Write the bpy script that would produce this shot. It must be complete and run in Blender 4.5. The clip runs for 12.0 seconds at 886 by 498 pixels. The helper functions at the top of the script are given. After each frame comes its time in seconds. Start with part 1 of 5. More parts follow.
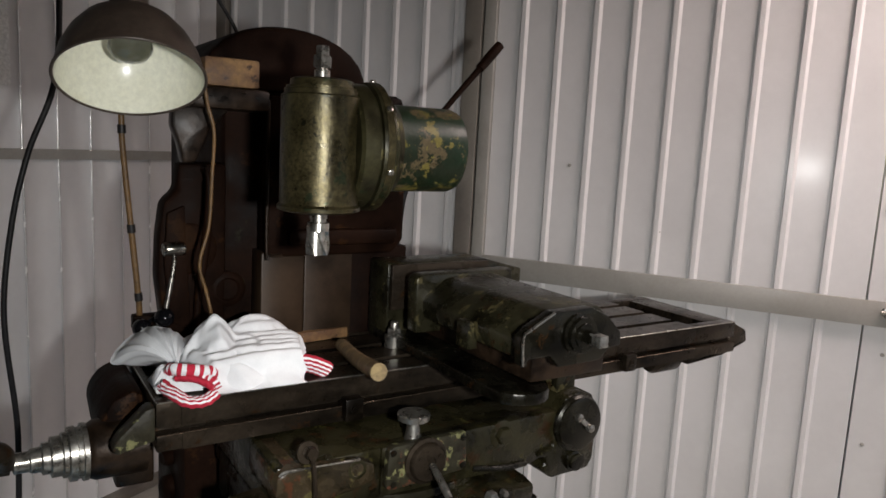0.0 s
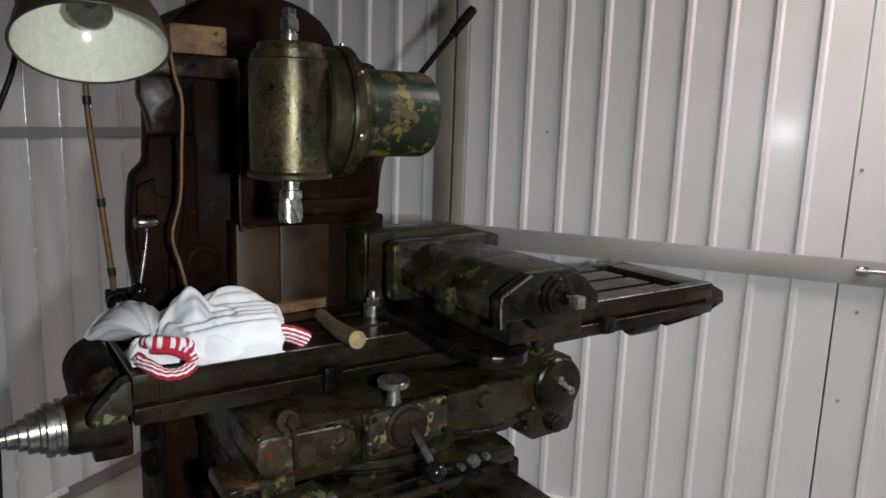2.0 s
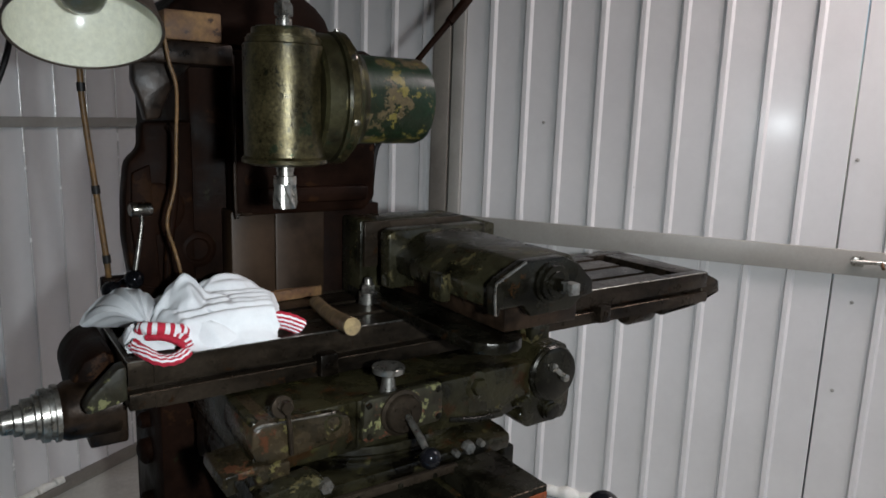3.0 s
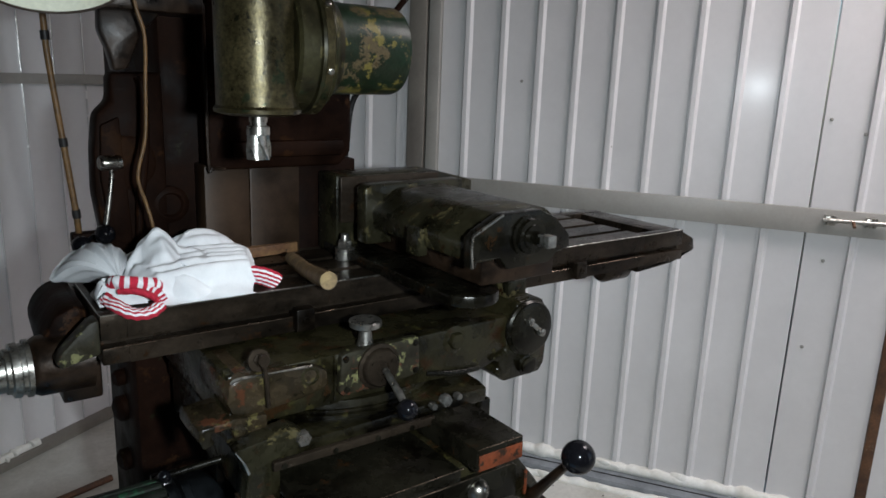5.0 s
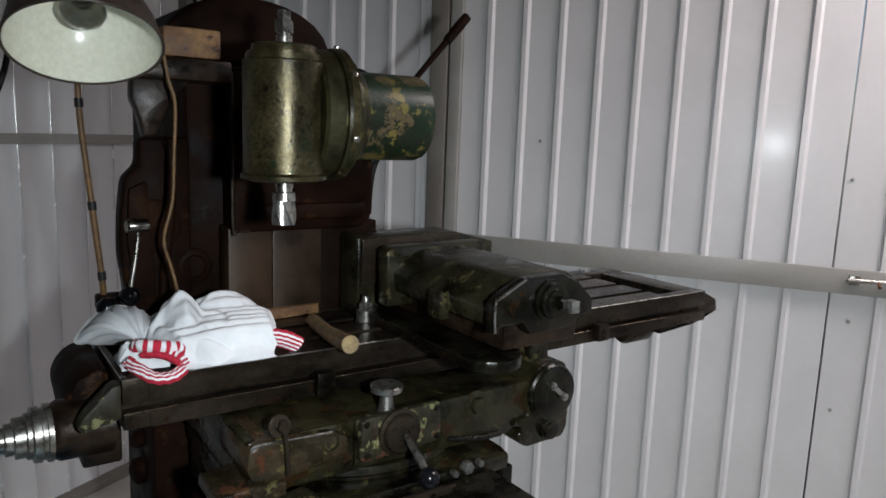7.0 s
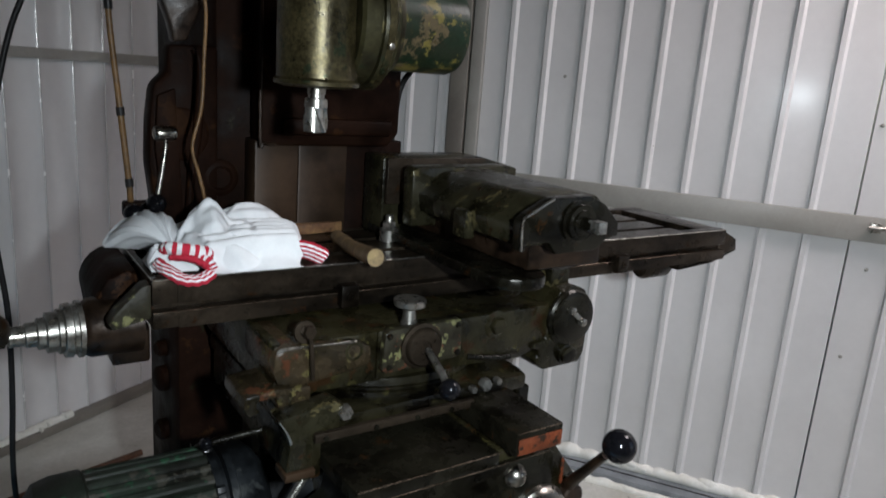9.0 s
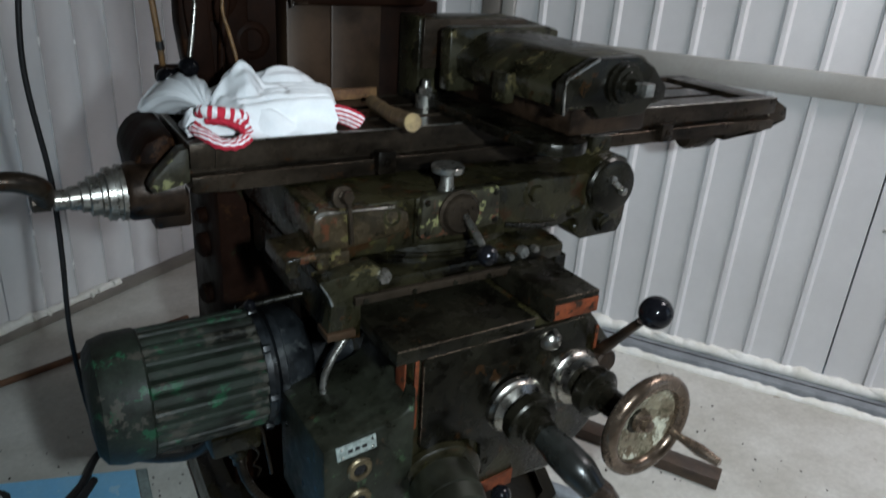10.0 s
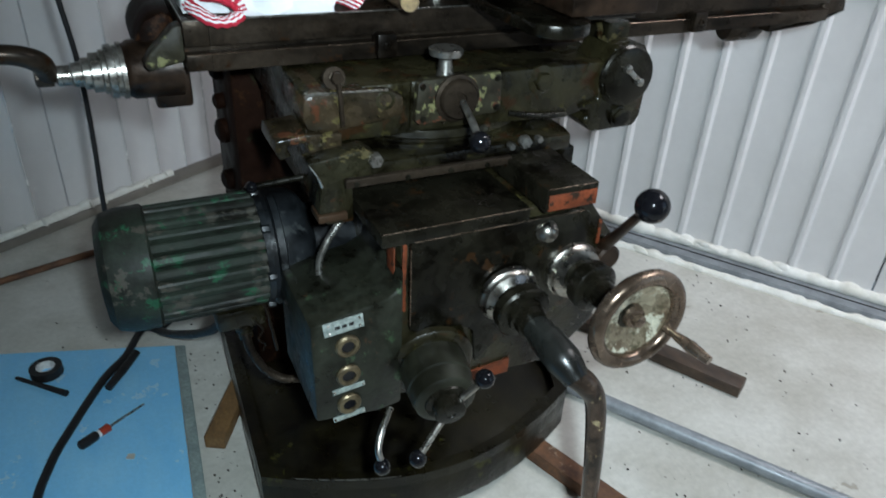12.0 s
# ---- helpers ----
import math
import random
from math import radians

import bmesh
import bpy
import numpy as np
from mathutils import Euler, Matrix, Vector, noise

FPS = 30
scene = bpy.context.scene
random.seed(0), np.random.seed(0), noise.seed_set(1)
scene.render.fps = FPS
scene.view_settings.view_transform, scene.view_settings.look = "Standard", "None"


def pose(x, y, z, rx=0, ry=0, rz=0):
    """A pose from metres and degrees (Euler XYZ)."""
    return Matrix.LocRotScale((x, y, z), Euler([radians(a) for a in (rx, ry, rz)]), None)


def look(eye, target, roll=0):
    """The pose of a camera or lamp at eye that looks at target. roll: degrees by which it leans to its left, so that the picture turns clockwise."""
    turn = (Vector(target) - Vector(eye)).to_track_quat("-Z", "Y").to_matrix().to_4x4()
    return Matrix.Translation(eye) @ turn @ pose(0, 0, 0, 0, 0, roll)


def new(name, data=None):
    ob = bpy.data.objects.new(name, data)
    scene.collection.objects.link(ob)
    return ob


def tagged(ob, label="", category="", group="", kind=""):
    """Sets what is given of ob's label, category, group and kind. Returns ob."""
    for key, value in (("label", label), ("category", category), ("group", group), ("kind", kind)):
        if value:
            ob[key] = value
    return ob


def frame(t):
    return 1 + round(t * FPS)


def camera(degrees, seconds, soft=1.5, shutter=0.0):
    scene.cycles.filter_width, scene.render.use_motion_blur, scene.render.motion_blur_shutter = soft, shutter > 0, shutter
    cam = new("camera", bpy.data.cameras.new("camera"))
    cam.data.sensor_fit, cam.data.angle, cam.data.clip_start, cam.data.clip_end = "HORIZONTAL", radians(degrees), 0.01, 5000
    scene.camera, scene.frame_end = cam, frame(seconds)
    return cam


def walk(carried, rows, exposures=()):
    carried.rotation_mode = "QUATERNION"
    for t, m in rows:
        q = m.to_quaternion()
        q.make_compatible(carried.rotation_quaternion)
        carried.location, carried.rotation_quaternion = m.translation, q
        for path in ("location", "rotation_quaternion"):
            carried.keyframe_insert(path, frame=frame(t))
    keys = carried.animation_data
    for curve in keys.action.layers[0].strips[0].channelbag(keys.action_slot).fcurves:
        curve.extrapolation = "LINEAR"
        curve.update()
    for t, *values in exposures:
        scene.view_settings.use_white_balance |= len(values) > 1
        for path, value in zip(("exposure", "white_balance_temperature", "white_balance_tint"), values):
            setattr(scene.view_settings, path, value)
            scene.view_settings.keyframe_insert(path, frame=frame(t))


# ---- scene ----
cam = camera(63.58, 12.0, 1.6, 0.5)
PATH = [
    (0.0, (0.0000, 0.0001, 1.5000), (0.5371, 0.8311, 1.3553), 3.05),
    (0.5, (0.0027, 0.0027, 1.4948), (0.5402, 0.8322, 1.3431), 2.84),
    (1.0, (0.0107, 0.0051, 1.4868), (0.5614, 0.8216, 1.3134), 2.72),
    (1.5, (0.0117, 0.0028, 1.4815), (0.5605, 0.8192, 1.3019), 2.20),
    (2.0, (0.0130, -0.0028, 1.4837), (0.5681, 0.8095, 1.3049), 1.83),
    (2.5, (0.0137, -0.0081, 1.4807), (0.5705, 0.8034, 1.3031), 1.77),
    (4.5, (0.0200, -0.0094, 1.4499), (0.5851, 0.7795, 1.2083), 2.19),
    (5.0, (0.0186, -0.0094, 1.4506), (0.5964, 0.7729, 1.2179), 2.22),
    (5.5, (0.0140, -0.0089, 1.4561), (0.5842, 0.7778, 1.2193), 2.39),
    (6.0, (0.0186, -0.0124, 1.4505), (0.5819, 0.7804, 1.2178), 1.90),
    (6.5, (0.0154, -0.0092, 1.4494), (0.5775, 0.7842, 1.2156), 2.13),
    (7.0, (0.0116, 0.0013, 1.4687), (0.5777, 0.8097, 1.3075), 2.13),
    (9.0, (-0.0174, 0.0080, 1.4149), (0.5335, 0.8094, 1.1820), 4.33),
    (9.5, (-0.0097, 0.0064, 1.4180), (0.5202, 0.7882, 1.0895), 4.40),
    (10.0, (-0.0194, 0.0196, 1.3912), (0.4742, 0.7933, 0.9940), 3.99),
    (10.5, (-0.0187, 0.0354, 1.3649), (0.4680, 0.7674, 0.8881), 4.72),
    (11.0, (-0.0007, 0.0336, 1.3521), (0.4546, 0.7363, 0.8054), 4.77),
    (11.5, (0.0531, -0.0233, 1.3555), (0.4802, 0.6973, 0.8094), 4.30),
    (12.0, (0.0939, -0.0565, 1.3614), (0.4766, 0.7113, 0.8476), 3.15),
]
EXPOSURES = [(0.0, 0.06, 7050.0, 18.5), (1.5, 0.06, 6750.0, 15.5), (2.5, 0.0, 6500.0, 14.0), (5.5, -0.03, 6250.0, 11.5), (7.0, -0.03, 6350.0, 13.5), (9.5, -0.03, 6250.0, 12.0), (10.5, 0.14, 5850.0, 5.0), (11.5, 0.32, 5850.0, 4.5), (12.0, 0.34, 5850.0, 5.0)]
# the room and an assumed gateway in the end wall: place, middle height, size, light
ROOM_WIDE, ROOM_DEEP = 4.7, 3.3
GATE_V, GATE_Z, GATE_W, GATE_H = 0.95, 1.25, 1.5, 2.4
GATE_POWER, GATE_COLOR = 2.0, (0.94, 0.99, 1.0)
# added overhead fill lamp over the standing place; small torch held beside the camera
FILL_U, FILL_V, FILL_W, FILL_H, FILL_POWER, FILL_COLOR = 3.10, 0.50, 0.9, 0.7, 28.0, (1.0, 0.91, 0.89)
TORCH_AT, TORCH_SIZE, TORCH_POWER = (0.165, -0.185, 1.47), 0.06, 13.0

# the walk
walk(cam, [(t, look(eye, target, roll)) for t, eye, target, roll in PATH], EXPOSURES)

# ---- light ----
world = bpy.data.worlds.new("light_source")
scene.world = world
world.use_nodes = True
wn = world.node_tree.nodes
sky = wn.new("ShaderNodeTexSky")
sky.sky_type, sky.sun_disc = "NISHITA", False
sky.sun_elevation, sky.sun_rotation = radians(38), radians(200)
world.node_tree.links.new(sky.outputs[0], wn["Background"].inputs[0])
wn["Background"].inputs[1].default_value = 0.1

# ---- the plan of the room ----
CORNER = Vector((0.903, 3.281, 0.0))
A_R, A_L = radians(33.33), radians(30.69)
DIR_R = Vector((math.sin(A_R), -math.cos(A_R), 0))
IN_R = Vector((-math.cos(A_R), -math.sin(A_R), 0))
DIR_L = Vector((-math.cos(A_L), -math.sin(A_L), 0))
IN_L = Vector((math.sin(A_L), -math.cos(A_L), 0))
LEN_R, LEN_L, HIGH = ROOM_WIDE, ROOM_DEEP, 2.75
UP = Vector((0, 0, 1))


def on_right(s, d, z):
    return CORNER + DIR_R * s + IN_R * d + UP * z


def on_left(s, d, z):
    return CORNER + DIR_L * s + IN_L * d + UP * z


# area lamps: the assumed end wall gateway, an added overhead fill, a small torch
def light_source(name, at, towards, wide, high, power, colour, spread):
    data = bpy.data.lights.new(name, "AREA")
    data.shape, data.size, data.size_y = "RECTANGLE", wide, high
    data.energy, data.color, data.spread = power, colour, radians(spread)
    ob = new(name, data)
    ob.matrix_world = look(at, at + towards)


# the gateway is unseen and assumed; this lamp fills its opening
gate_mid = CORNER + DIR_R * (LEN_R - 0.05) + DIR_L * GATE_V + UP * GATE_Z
light_source("assumed_gateway_light", gate_mid, -DIR_R - DIR_L * 0.55 + Vector((0, 0, -0.30)), GATE_W, GATE_H, GATE_POWER, GATE_COLOR, 95)
# added fill: no window or lamp is known in this ceiling
fill_mid = CORNER + DIR_R * FILL_U + DIR_L * FILL_V + UP * (HIGH - 0.04)
light_source("overhead_fill_light", fill_mid, -DIR_L * 0.15 - DIR_R * 0.30 - UP, FILL_W, FILL_H, FILL_POWER, FILL_COLOR, 136)
light_source("torch_light", Vector(TORCH_AT), Vector((0.42, 0.76, -0.60)), TORCH_SIZE, TORCH_SIZE, TORCH_POWER, (0.88, 0.98, 1.0), 138)


# ---- materials ----
def material(name, rough=0.5, metal=0.0):
    m = bpy.data.materials.new(name)
    m.use_nodes = True
    b = m.node_tree.nodes["Principled BSDF"]
    b.inputs["Roughness"].default_value, b.inputs["Metallic"].default_value = rough, metal
    return m, m.node_tree, b


def noise_node(nt, scale, detail=4.0, rough=0.6, stretch=None):
    tc = nt.nodes.new("ShaderNodeTexCoord")
    n = nt.nodes.new("ShaderNodeTexNoise")
    n.inputs["Scale"].default_value, n.inputs["Detail"].default_value, n.inputs["Roughness"].default_value = scale, detail, rough
    if stretch:
        mp = nt.nodes.new("ShaderNodeMapping")
        mp.inputs["Scale"].default_value = stretch
        nt.links.new(tc.outputs["Object"], mp.inputs[0])
        nt.links.new(mp.outputs[0], n.inputs["Vector"])
    else:
        nt.links.new(tc.outputs["Object"], n.inputs["Vector"])
    return n.outputs["Fac"]


def ramp(nt, fac, stops):
    r = nt.nodes.new("ShaderNodeValToRGB")
    e = r.color_ramp.elements
    while len(e) < len(stops):
        e.new(0.5)
    for el, (at, c) in zip(e, stops):
        el.position, el.color = at, (*c, 1)
    nt.links.new(fac, r.inputs[0])
    return r.outputs[0]


def mix(nt, fac, a, b):
    m = nt.nodes.new("ShaderNodeMix")
    m.data_type = "RGBA"
    nt.links.new(fac, m.inputs[0])
    for sock, v in ((m.inputs[6], a), (m.inputs[7], b)):
        if isinstance(v, tuple):
            sock.default_value = (*v, 1)
        else:
            nt.links.new(v, sock)
    return m.outputs[2]


def bump(nt, b, fac, strength, distance=0.002):
    n = nt.nodes.new("ShaderNodeBump")
    n.inputs["Strength"].default_value, n.inputs["Distance"].default_value = strength, distance
    nt.links.new(fac, n.inputs["Height"])
    nt.links.new(n.outputs[0], b.inputs["Normal"])


def spread(nt, fac, lo, hi, sock):
    r = nt.nodes.new("ShaderNodeMapRange")
    r.inputs["From Min"].default_value, r.inputs["From Max"].default_value = 0.3, 0.7
    r.inputs["To Min"].default_value, r.inputs["To Max"].default_value = lo, hi
    nt.links.new(fac, r.inputs["Value"])
    nt.links.new(r.outputs[0], sock)


def worn(name, base, dirt, chip=None, chip_at=0.62, rough=(0.3, 0.6), metal=0.0, scale=14.0, grain=120.0, bumps=0.25, stretch=None, chip2=None, speck=0.2, spec=0.5, lumps=0.0):
    """Paint or metal with dirt in patches, chips of another colour and fine grain."""
    m, nt, b = material(name, 0.5, metal)
    b.inputs["Specular IOR Level"].default_value = spec
    big, fine = noise_node(nt, scale, 5, 0.65, stretch), noise_node(nt, grain, 3, 0.7)
    col = ramp(nt, big, [(0.36, dirt), (0.62, base)])
    if chip:
        at = noise_node(nt, scale * 1.7, 6, 0.7)
        col = mix(nt, ramp(nt, at, [(chip_at, (0, 0, 0)), (chip_at + 0.02, (1, 1, 1))]), col, chip)
    if chip2:
        at = noise_node(nt, scale * 2.3, 6, 0.75)
        col = mix(nt, ramp(nt, at, [(chip_at + 0.02, (0, 0, 0)), (chip_at + 0.04, (1, 1, 1))]), col, chip2)
    dark = ramp(nt, fine, [(0.3, (1 - speck * 1.25,) * 3), (0.7, (1 + speck * 0.75,) * 3)])
    mul = nt.nodes.new("ShaderNodeMix")
    mul.data_type, mul.blend_type = "RGBA", "MULTIPLY"
    mul.inputs[0].default_value = 1.0
    nt.links.new(col, mul.inputs[6])
    nt.links.new(dark, mul.inputs[7])
    nt.links.new(mul.outputs[2], b.inputs["Base Color"])
    spread(nt, noise_node(nt, scale * 2.0, 4), rough[0], rough[1], b.inputs["Roughness"])
    height = fine
    if lumps:
        wide = nt.nodes.new("ShaderNodeMath")
        wide.operation = "MULTIPLY_ADD"
        nt.links.new(noise_node(nt, 38.0, 3, 0.5), wide.inputs[0])
        wide.inputs[1].default_value = lumps
        nt.links.new(fine, wide.inputs[2])
        height = wide.outputs[0]
    bump(nt, b, height, bumps, 0.0015)
    return m


M_SHEET = worn("white_steel_sheet", (0.73, 0.715, 0.71), (0.67, 0.655, 0.65), rough=(0.34, 0.42), scale=2.2, grain=30, bumps=0.012, speck=0.015)
M_SHEET.node_tree.nodes["Principled BSDF"].inputs["IOR"].default_value = 1.5
M_SHEET.node_tree.nodes["Principled BSDF"].inputs["Coat Weight"].default_value = 0.12
M_SHEET.node_tree.nodes["Principled BSDF"].inputs["Coat Roughness"].default_value = 0.15
# pale metallic crest colour stands in for the specular line along each rib
M_CREST = worn("rib_crest_highlight", (0.86, 0.85, 0.84), (0.74, 0.73, 0.72), rough=(0.16, 0.3), metal=0.35, scale=12, grain=60, bumps=0.05, speck=0.05)
# unseen ceiling and closing walls: dark brown chosen to cut bounced light
M_UNSEEN = worn("dark_unseen_surface", (0.13, 0.10, 0.075), (0.08, 0.06, 0.045), rough=(0.6, 0.8), scale=5, stretch=(1, 0.2, 1), bumps=0.2)
M_FRAME = worn("grey_frame_paint", (0.36, 0.345, 0.315), (0.31, 0.295, 0.265), rough=(0.35, 0.5), scale=5, grain=90, bumps=0.04, speck=0.04)
M_POST = worn("brown_grey_post_paint", (0.22, 0.20, 0.17), (0.165, 0.145, 0.125), rough=(0.4, 0.6), scale=6, grain=90, bumps=0.05, speck=0.05)
M_CONCRETE = worn("trowelled_concrete", (0.61, 0.60, 0.55), (0.46, 0.445, 0.39), chip=(0.37, 0.345, 0.29), chip_at=0.66, rough=(0.45, 0.75), scale=3.2, grain=55, bumps=0.14, speck=0.08, spec=0.3)
M_FOAM = worn("dried_white_foam", (0.88, 0.87, 0.82), (0.78, 0.76, 0.68), rough=(0.5, 0.7), scale=14, grain=90, bumps=0.35, speck=0.06)
M_CAST = worn("oily_dark_green_cast_iron", (0.0237, 0.0204, 0.0090), (0.0015, 0.0011, 0.0005), chip=(0.0238, 0.0117, 0.0044), chip_at=0.585, rough=(0.14, 0.42), scale=9, bumps=0.54, chip2=(0.0349, 0.0304, 0.0099), spec=0.32, lumps=3.0)
M_COLUMN = worn("brown_stained_cast_iron", (0.0164, 0.0068, 0.0038), (0.0023, 0.0010, 0.0006), chip=(0.0282, 0.0120, 0.0052), chip_at=0.60, rough=(0.35, 0.7), scale=5, bumps=0.3, spec=0.05, lumps=2.0, chip2=(0.0166, 0.0139, 0.0069))
M_WAY = worn("bare_scraped_way", (0.0460, 0.0274, 0.0159), (0.0187, 0.0109, 0.0064), rough=(0.35, 0.5), metal=0.1, scale=7, bumps=0.12, speck=0.08, spec=0.15)
M_TABLE = worn("dull_table_steel", (0.0490, 0.0363, 0.0254), (0.0055, 0.0039, 0.0025), chip=(0.0349, 0.0170, 0.0077), chip_at=0.62, rough=(0.22, 0.42), metal=0.5, scale=13, bumps=0.30, stretch=(0.3300, 0.9800, 0.7600), spec=0.2)
M_SLAB = worn("oiled_steel_way", (0.0164, 0.0146, 0.0094), (0.0026, 0.0021, 0.0013), chip=(0.0301, 0.0148, 0.0060), chip_at=0.62, rough=(0.16, 0.38), metal=0.35, scale=12, bumps=0.21, spec=0.3)
M_EDGE = worn("rubbed_bright_steel", (0.42, 0.41, 0.38), (0.26, 0.24, 0.21), rough=(0.22, 0.4), metal=0.9, scale=30, bumps=0.1)
M_CHROME = worn("polished_steel", (0.50, 0.475, 0.43), (0.28, 0.26, 0.225), rough=(0.2, 0.38), metal=1.0, scale=22, bumps=0.06)
M_HEAD = worn("worn_silver_green_paint", (0.0990, 0.0798, 0.0361), (0.0308, 0.0250, 0.0110), chip=(0.0281, 0.0367, 0.0168), chip_at=0.585, rough=(0.24, 0.42), metal=0.65, scale=15, grain=160, bumps=0.3, chip2=(0.0168, 0.0158, 0.0078), speck=0.45)
M_FLANGE = worn("chipped_green_flange_paint", (0.0411, 0.0367, 0.0154), (0.0110, 0.0090, 0.0042), chip=(0.0981, 0.0816, 0.0323), chip_at=0.60, rough=(0.28, 0.48), metal=0.25, scale=18, bumps=0.3, spec=0.3, chip2=(0.0150, 0.0250, 0.0116))
M_GREEN = worn("chipped_dark_green_paint", (0.0095, 0.026, 0.0130), (0.013, 0.0165, 0.0080), chip=(0.090, 0.066, 0.034), chip_at=0.545, rough=(0.25, 0.45), scale=9, grain=140, bumps=0.4, chip2=(0.15, 0.12, 0.03), spec=0.28)
M_MOTOR = worn("dusty_green_motor_paint", (0.0216, 0.0288, 0.0209), (0.0078, 0.0072, 0.0055), chip=(0.046, 0.043, 0.034), chip_at=0.56, rough=(0.4, 0.7), scale=9, bumps=0.35, spec=0.18, lumps=2.5, chip2=(0.0187, 0.0638, 0.0323))
M_CHIPPED = worn("yellow_green_chipped_paint", (0.034, 0.031, 0.018), (0.016, 0.013, 0.008), chip=(0.17, 0.165, 0.075), chip_at=0.58, rough=(0.3, 0.55), scale=22, bumps=0.4, chip2=(0.10, 0.036, 0.020), spec=0.25)
M_BLOCK = worn("red_brown_chipped_paint", (0.0510, 0.0356, 0.0192), (0.0094, 0.0078, 0.0042), chip=(0.0702, 0.0267, 0.0129), chip_at=0.575, rough=(0.16, 0.36), scale=11, bumps=0.60, chip2=(0.0935, 0.0784, 0.0304), spec=0.3)
M_PRIMER = worn("red_orange_primer", (0.17, 0.042, 0.016), (0.062, 0.019, 0.009), chip=(0.022, 0.013, 0.008), chip_at=0.57, rough=(0.45, 0.7), scale=22, bumps=0.3, spec=0.2)
M_VISE = worn("grey_green_vise_paint", (0.0303, 0.0275, 0.0142), (0.0035, 0.0030, 0.0015), chip=(0.0777, 0.0649, 0.0296), chip_at=0.585, rough=(0.16, 0.4), metal=0.1, scale=11, bumps=0.25, spec=0.3, lumps=3.0, chip2=(0.0270, 0.0141, 0.0060))
M_BOX = worn("blue_green_box_paint", (0.020, 0.0215, 0.0145), (0.0050, 0.0047, 0.0030), chip=(0.034, 0.052, 0.027), chip_at=0.62, rough=(0.22, 0.5), scale=16, bumps=0.3, spec=0.25, lumps=2.0, chip2=(0.046, 0.026, 0.013))
M_BLACK = worn("black_bakelite", (0.006, 0.006, 0.0075), (0.004, 0.004, 0.005), rough=(0.08, 0.18), scale=30, bumps=0.01, spec=0.28)
M_RUBBER = worn("black_rubber", (0.018, 0.017, 0.017), (0.011, 0.010, 0.010), rough=(0.4, 0.6), scale=30, bumps=0.1, spec=0.3)
M_WOOD = worn("dirty_wood", (0.19, 0.125, 0.060), (0.085, 0.055, 0.028), rough=(0.45, 0.7), scale=18, stretch=(1, 6, 1), bumps=0.3)
M_WOODEND = worn("cut_wood_end", (0.34, 0.245, 0.115), (0.20, 0.14, 0.07), rough=(0.6, 0.8), scale=40, bumps=0.2)
M_PALEWOOD = worn("stained_timber", (0.27, 0.150, 0.060), (0.12, 0.056, 0.026), chip=(0.05, 0.024, 0.012), chip_at=0.6, rough=(0.5, 0.8), scale=26, bumps=0.3)
M_YELLOWWOOD = worn("ochre_timber", (0.19, 0.105, 0.036), (0.10, 0.055, 0.022), rough=(0.5, 0.75), scale=18, stretch=(1, 0.3, 1), bumps=0.3)
M_RUST = worn("rusty_steel", (0.17, 0.082, 0.040), (0.075, 0.036, 0.020), chip=(0.25, 0.19, 0.13), chip_at=0.63, rough=(0.5, 0.8), metal=0.2, scale=22, bumps=0.5)
M_WEBPAINT = worn("flaking_cream_web_paint", (0.30, 0.26, 0.18), (0.13, 0.092, 0.056), chip=(0.62, 0.59, 0.46), chip_at=0.53, rough=(0.18, 0.36), metal=0.3, scale=15, bumps=0.4, chip2=(0.10, 0.085, 0.05))
M_CRANK = worn("black_enamel_worn_to_cream", (0.105, 0.072, 0.052), (0.028, 0.021, 0.016), chip=(0.44, 0.36, 0.21), chip_at=0.625, rough=(0.12, 0.28), metal=0.55, scale=20, bumps=0.2, spec=0.5, chip2=(0.09, 0.040, 0.020))
M_BEAM = worn("oiled_brown_timber", (0.075, 0.046, 0.027), (0.032, 0.019, 0.012), rough=(0.3, 0.5), scale=16, stretch=(1, 0.3, 1), bumps=0.25)
M_BOSS = worn("oily_brown_iron", (0.0363, 0.0209, 0.0121), (0.0070, 0.0045, 0.0031), rough=(0.25, 0.5), metal=0.3, scale=18, bumps=0.3, spec=0.3)
M_WHEEL = worn("oily_bronze_brown_steel", (0.21, 0.155, 0.115), (0.10, 0.070, 0.048), rough=(0.16, 0.34), metal=0.8, scale=16, bumps=0.08)
M_OLIVE = worn("smooth_olive_drum_paint", (0.0264, 0.0270, 0.0176), (0.0077, 0.0075, 0.0045), rough=(0.3, 0.5), scale=8, bumps=0.15, spec=0.3, speck=0.12)
M_BASE = worn("oil_black_base_iron", (0.0121, 0.0100, 0.0040), (0.0017, 0.0010, 0.0005), chip=(0.0317, 0.0296, 0.0065), chip_at=0.625, rough=(0.2, 0.5), scale=6, bumps=0.45, spec=0.28, lumps=2.0, stretch=(1.1000, 0.9800, 0.3800), chip2=(0.0270, 0.0127, 0.0044))
M_SHOULDER = worn("oiled_black_crank_iron", (0.016, 0.017, 0.015), (0.007, 0.007, 0.006), rough=(0.2, 0.4), scale=10, bumps=0.2, spec=0.45)
M_GALV = worn("galvanised_pipe", (0.30, 0.32, 0.34), (0.20, 0.215, 0.23), rough=(0.35, 0.55), metal=0.25, scale=16, bumps=0.15, speck=0.08)
M_MAT = worn("blue_foam_mat", (0.24, 0.60, 0.95), (0.32, 0.67, 0.96), chip=(0.46, 0.73, 0.95), chip_at=0.62, rough=(0.6, 0.8), scale=7, stretch=(1, 0.4, 1), bumps=0.2, speck=0.05)
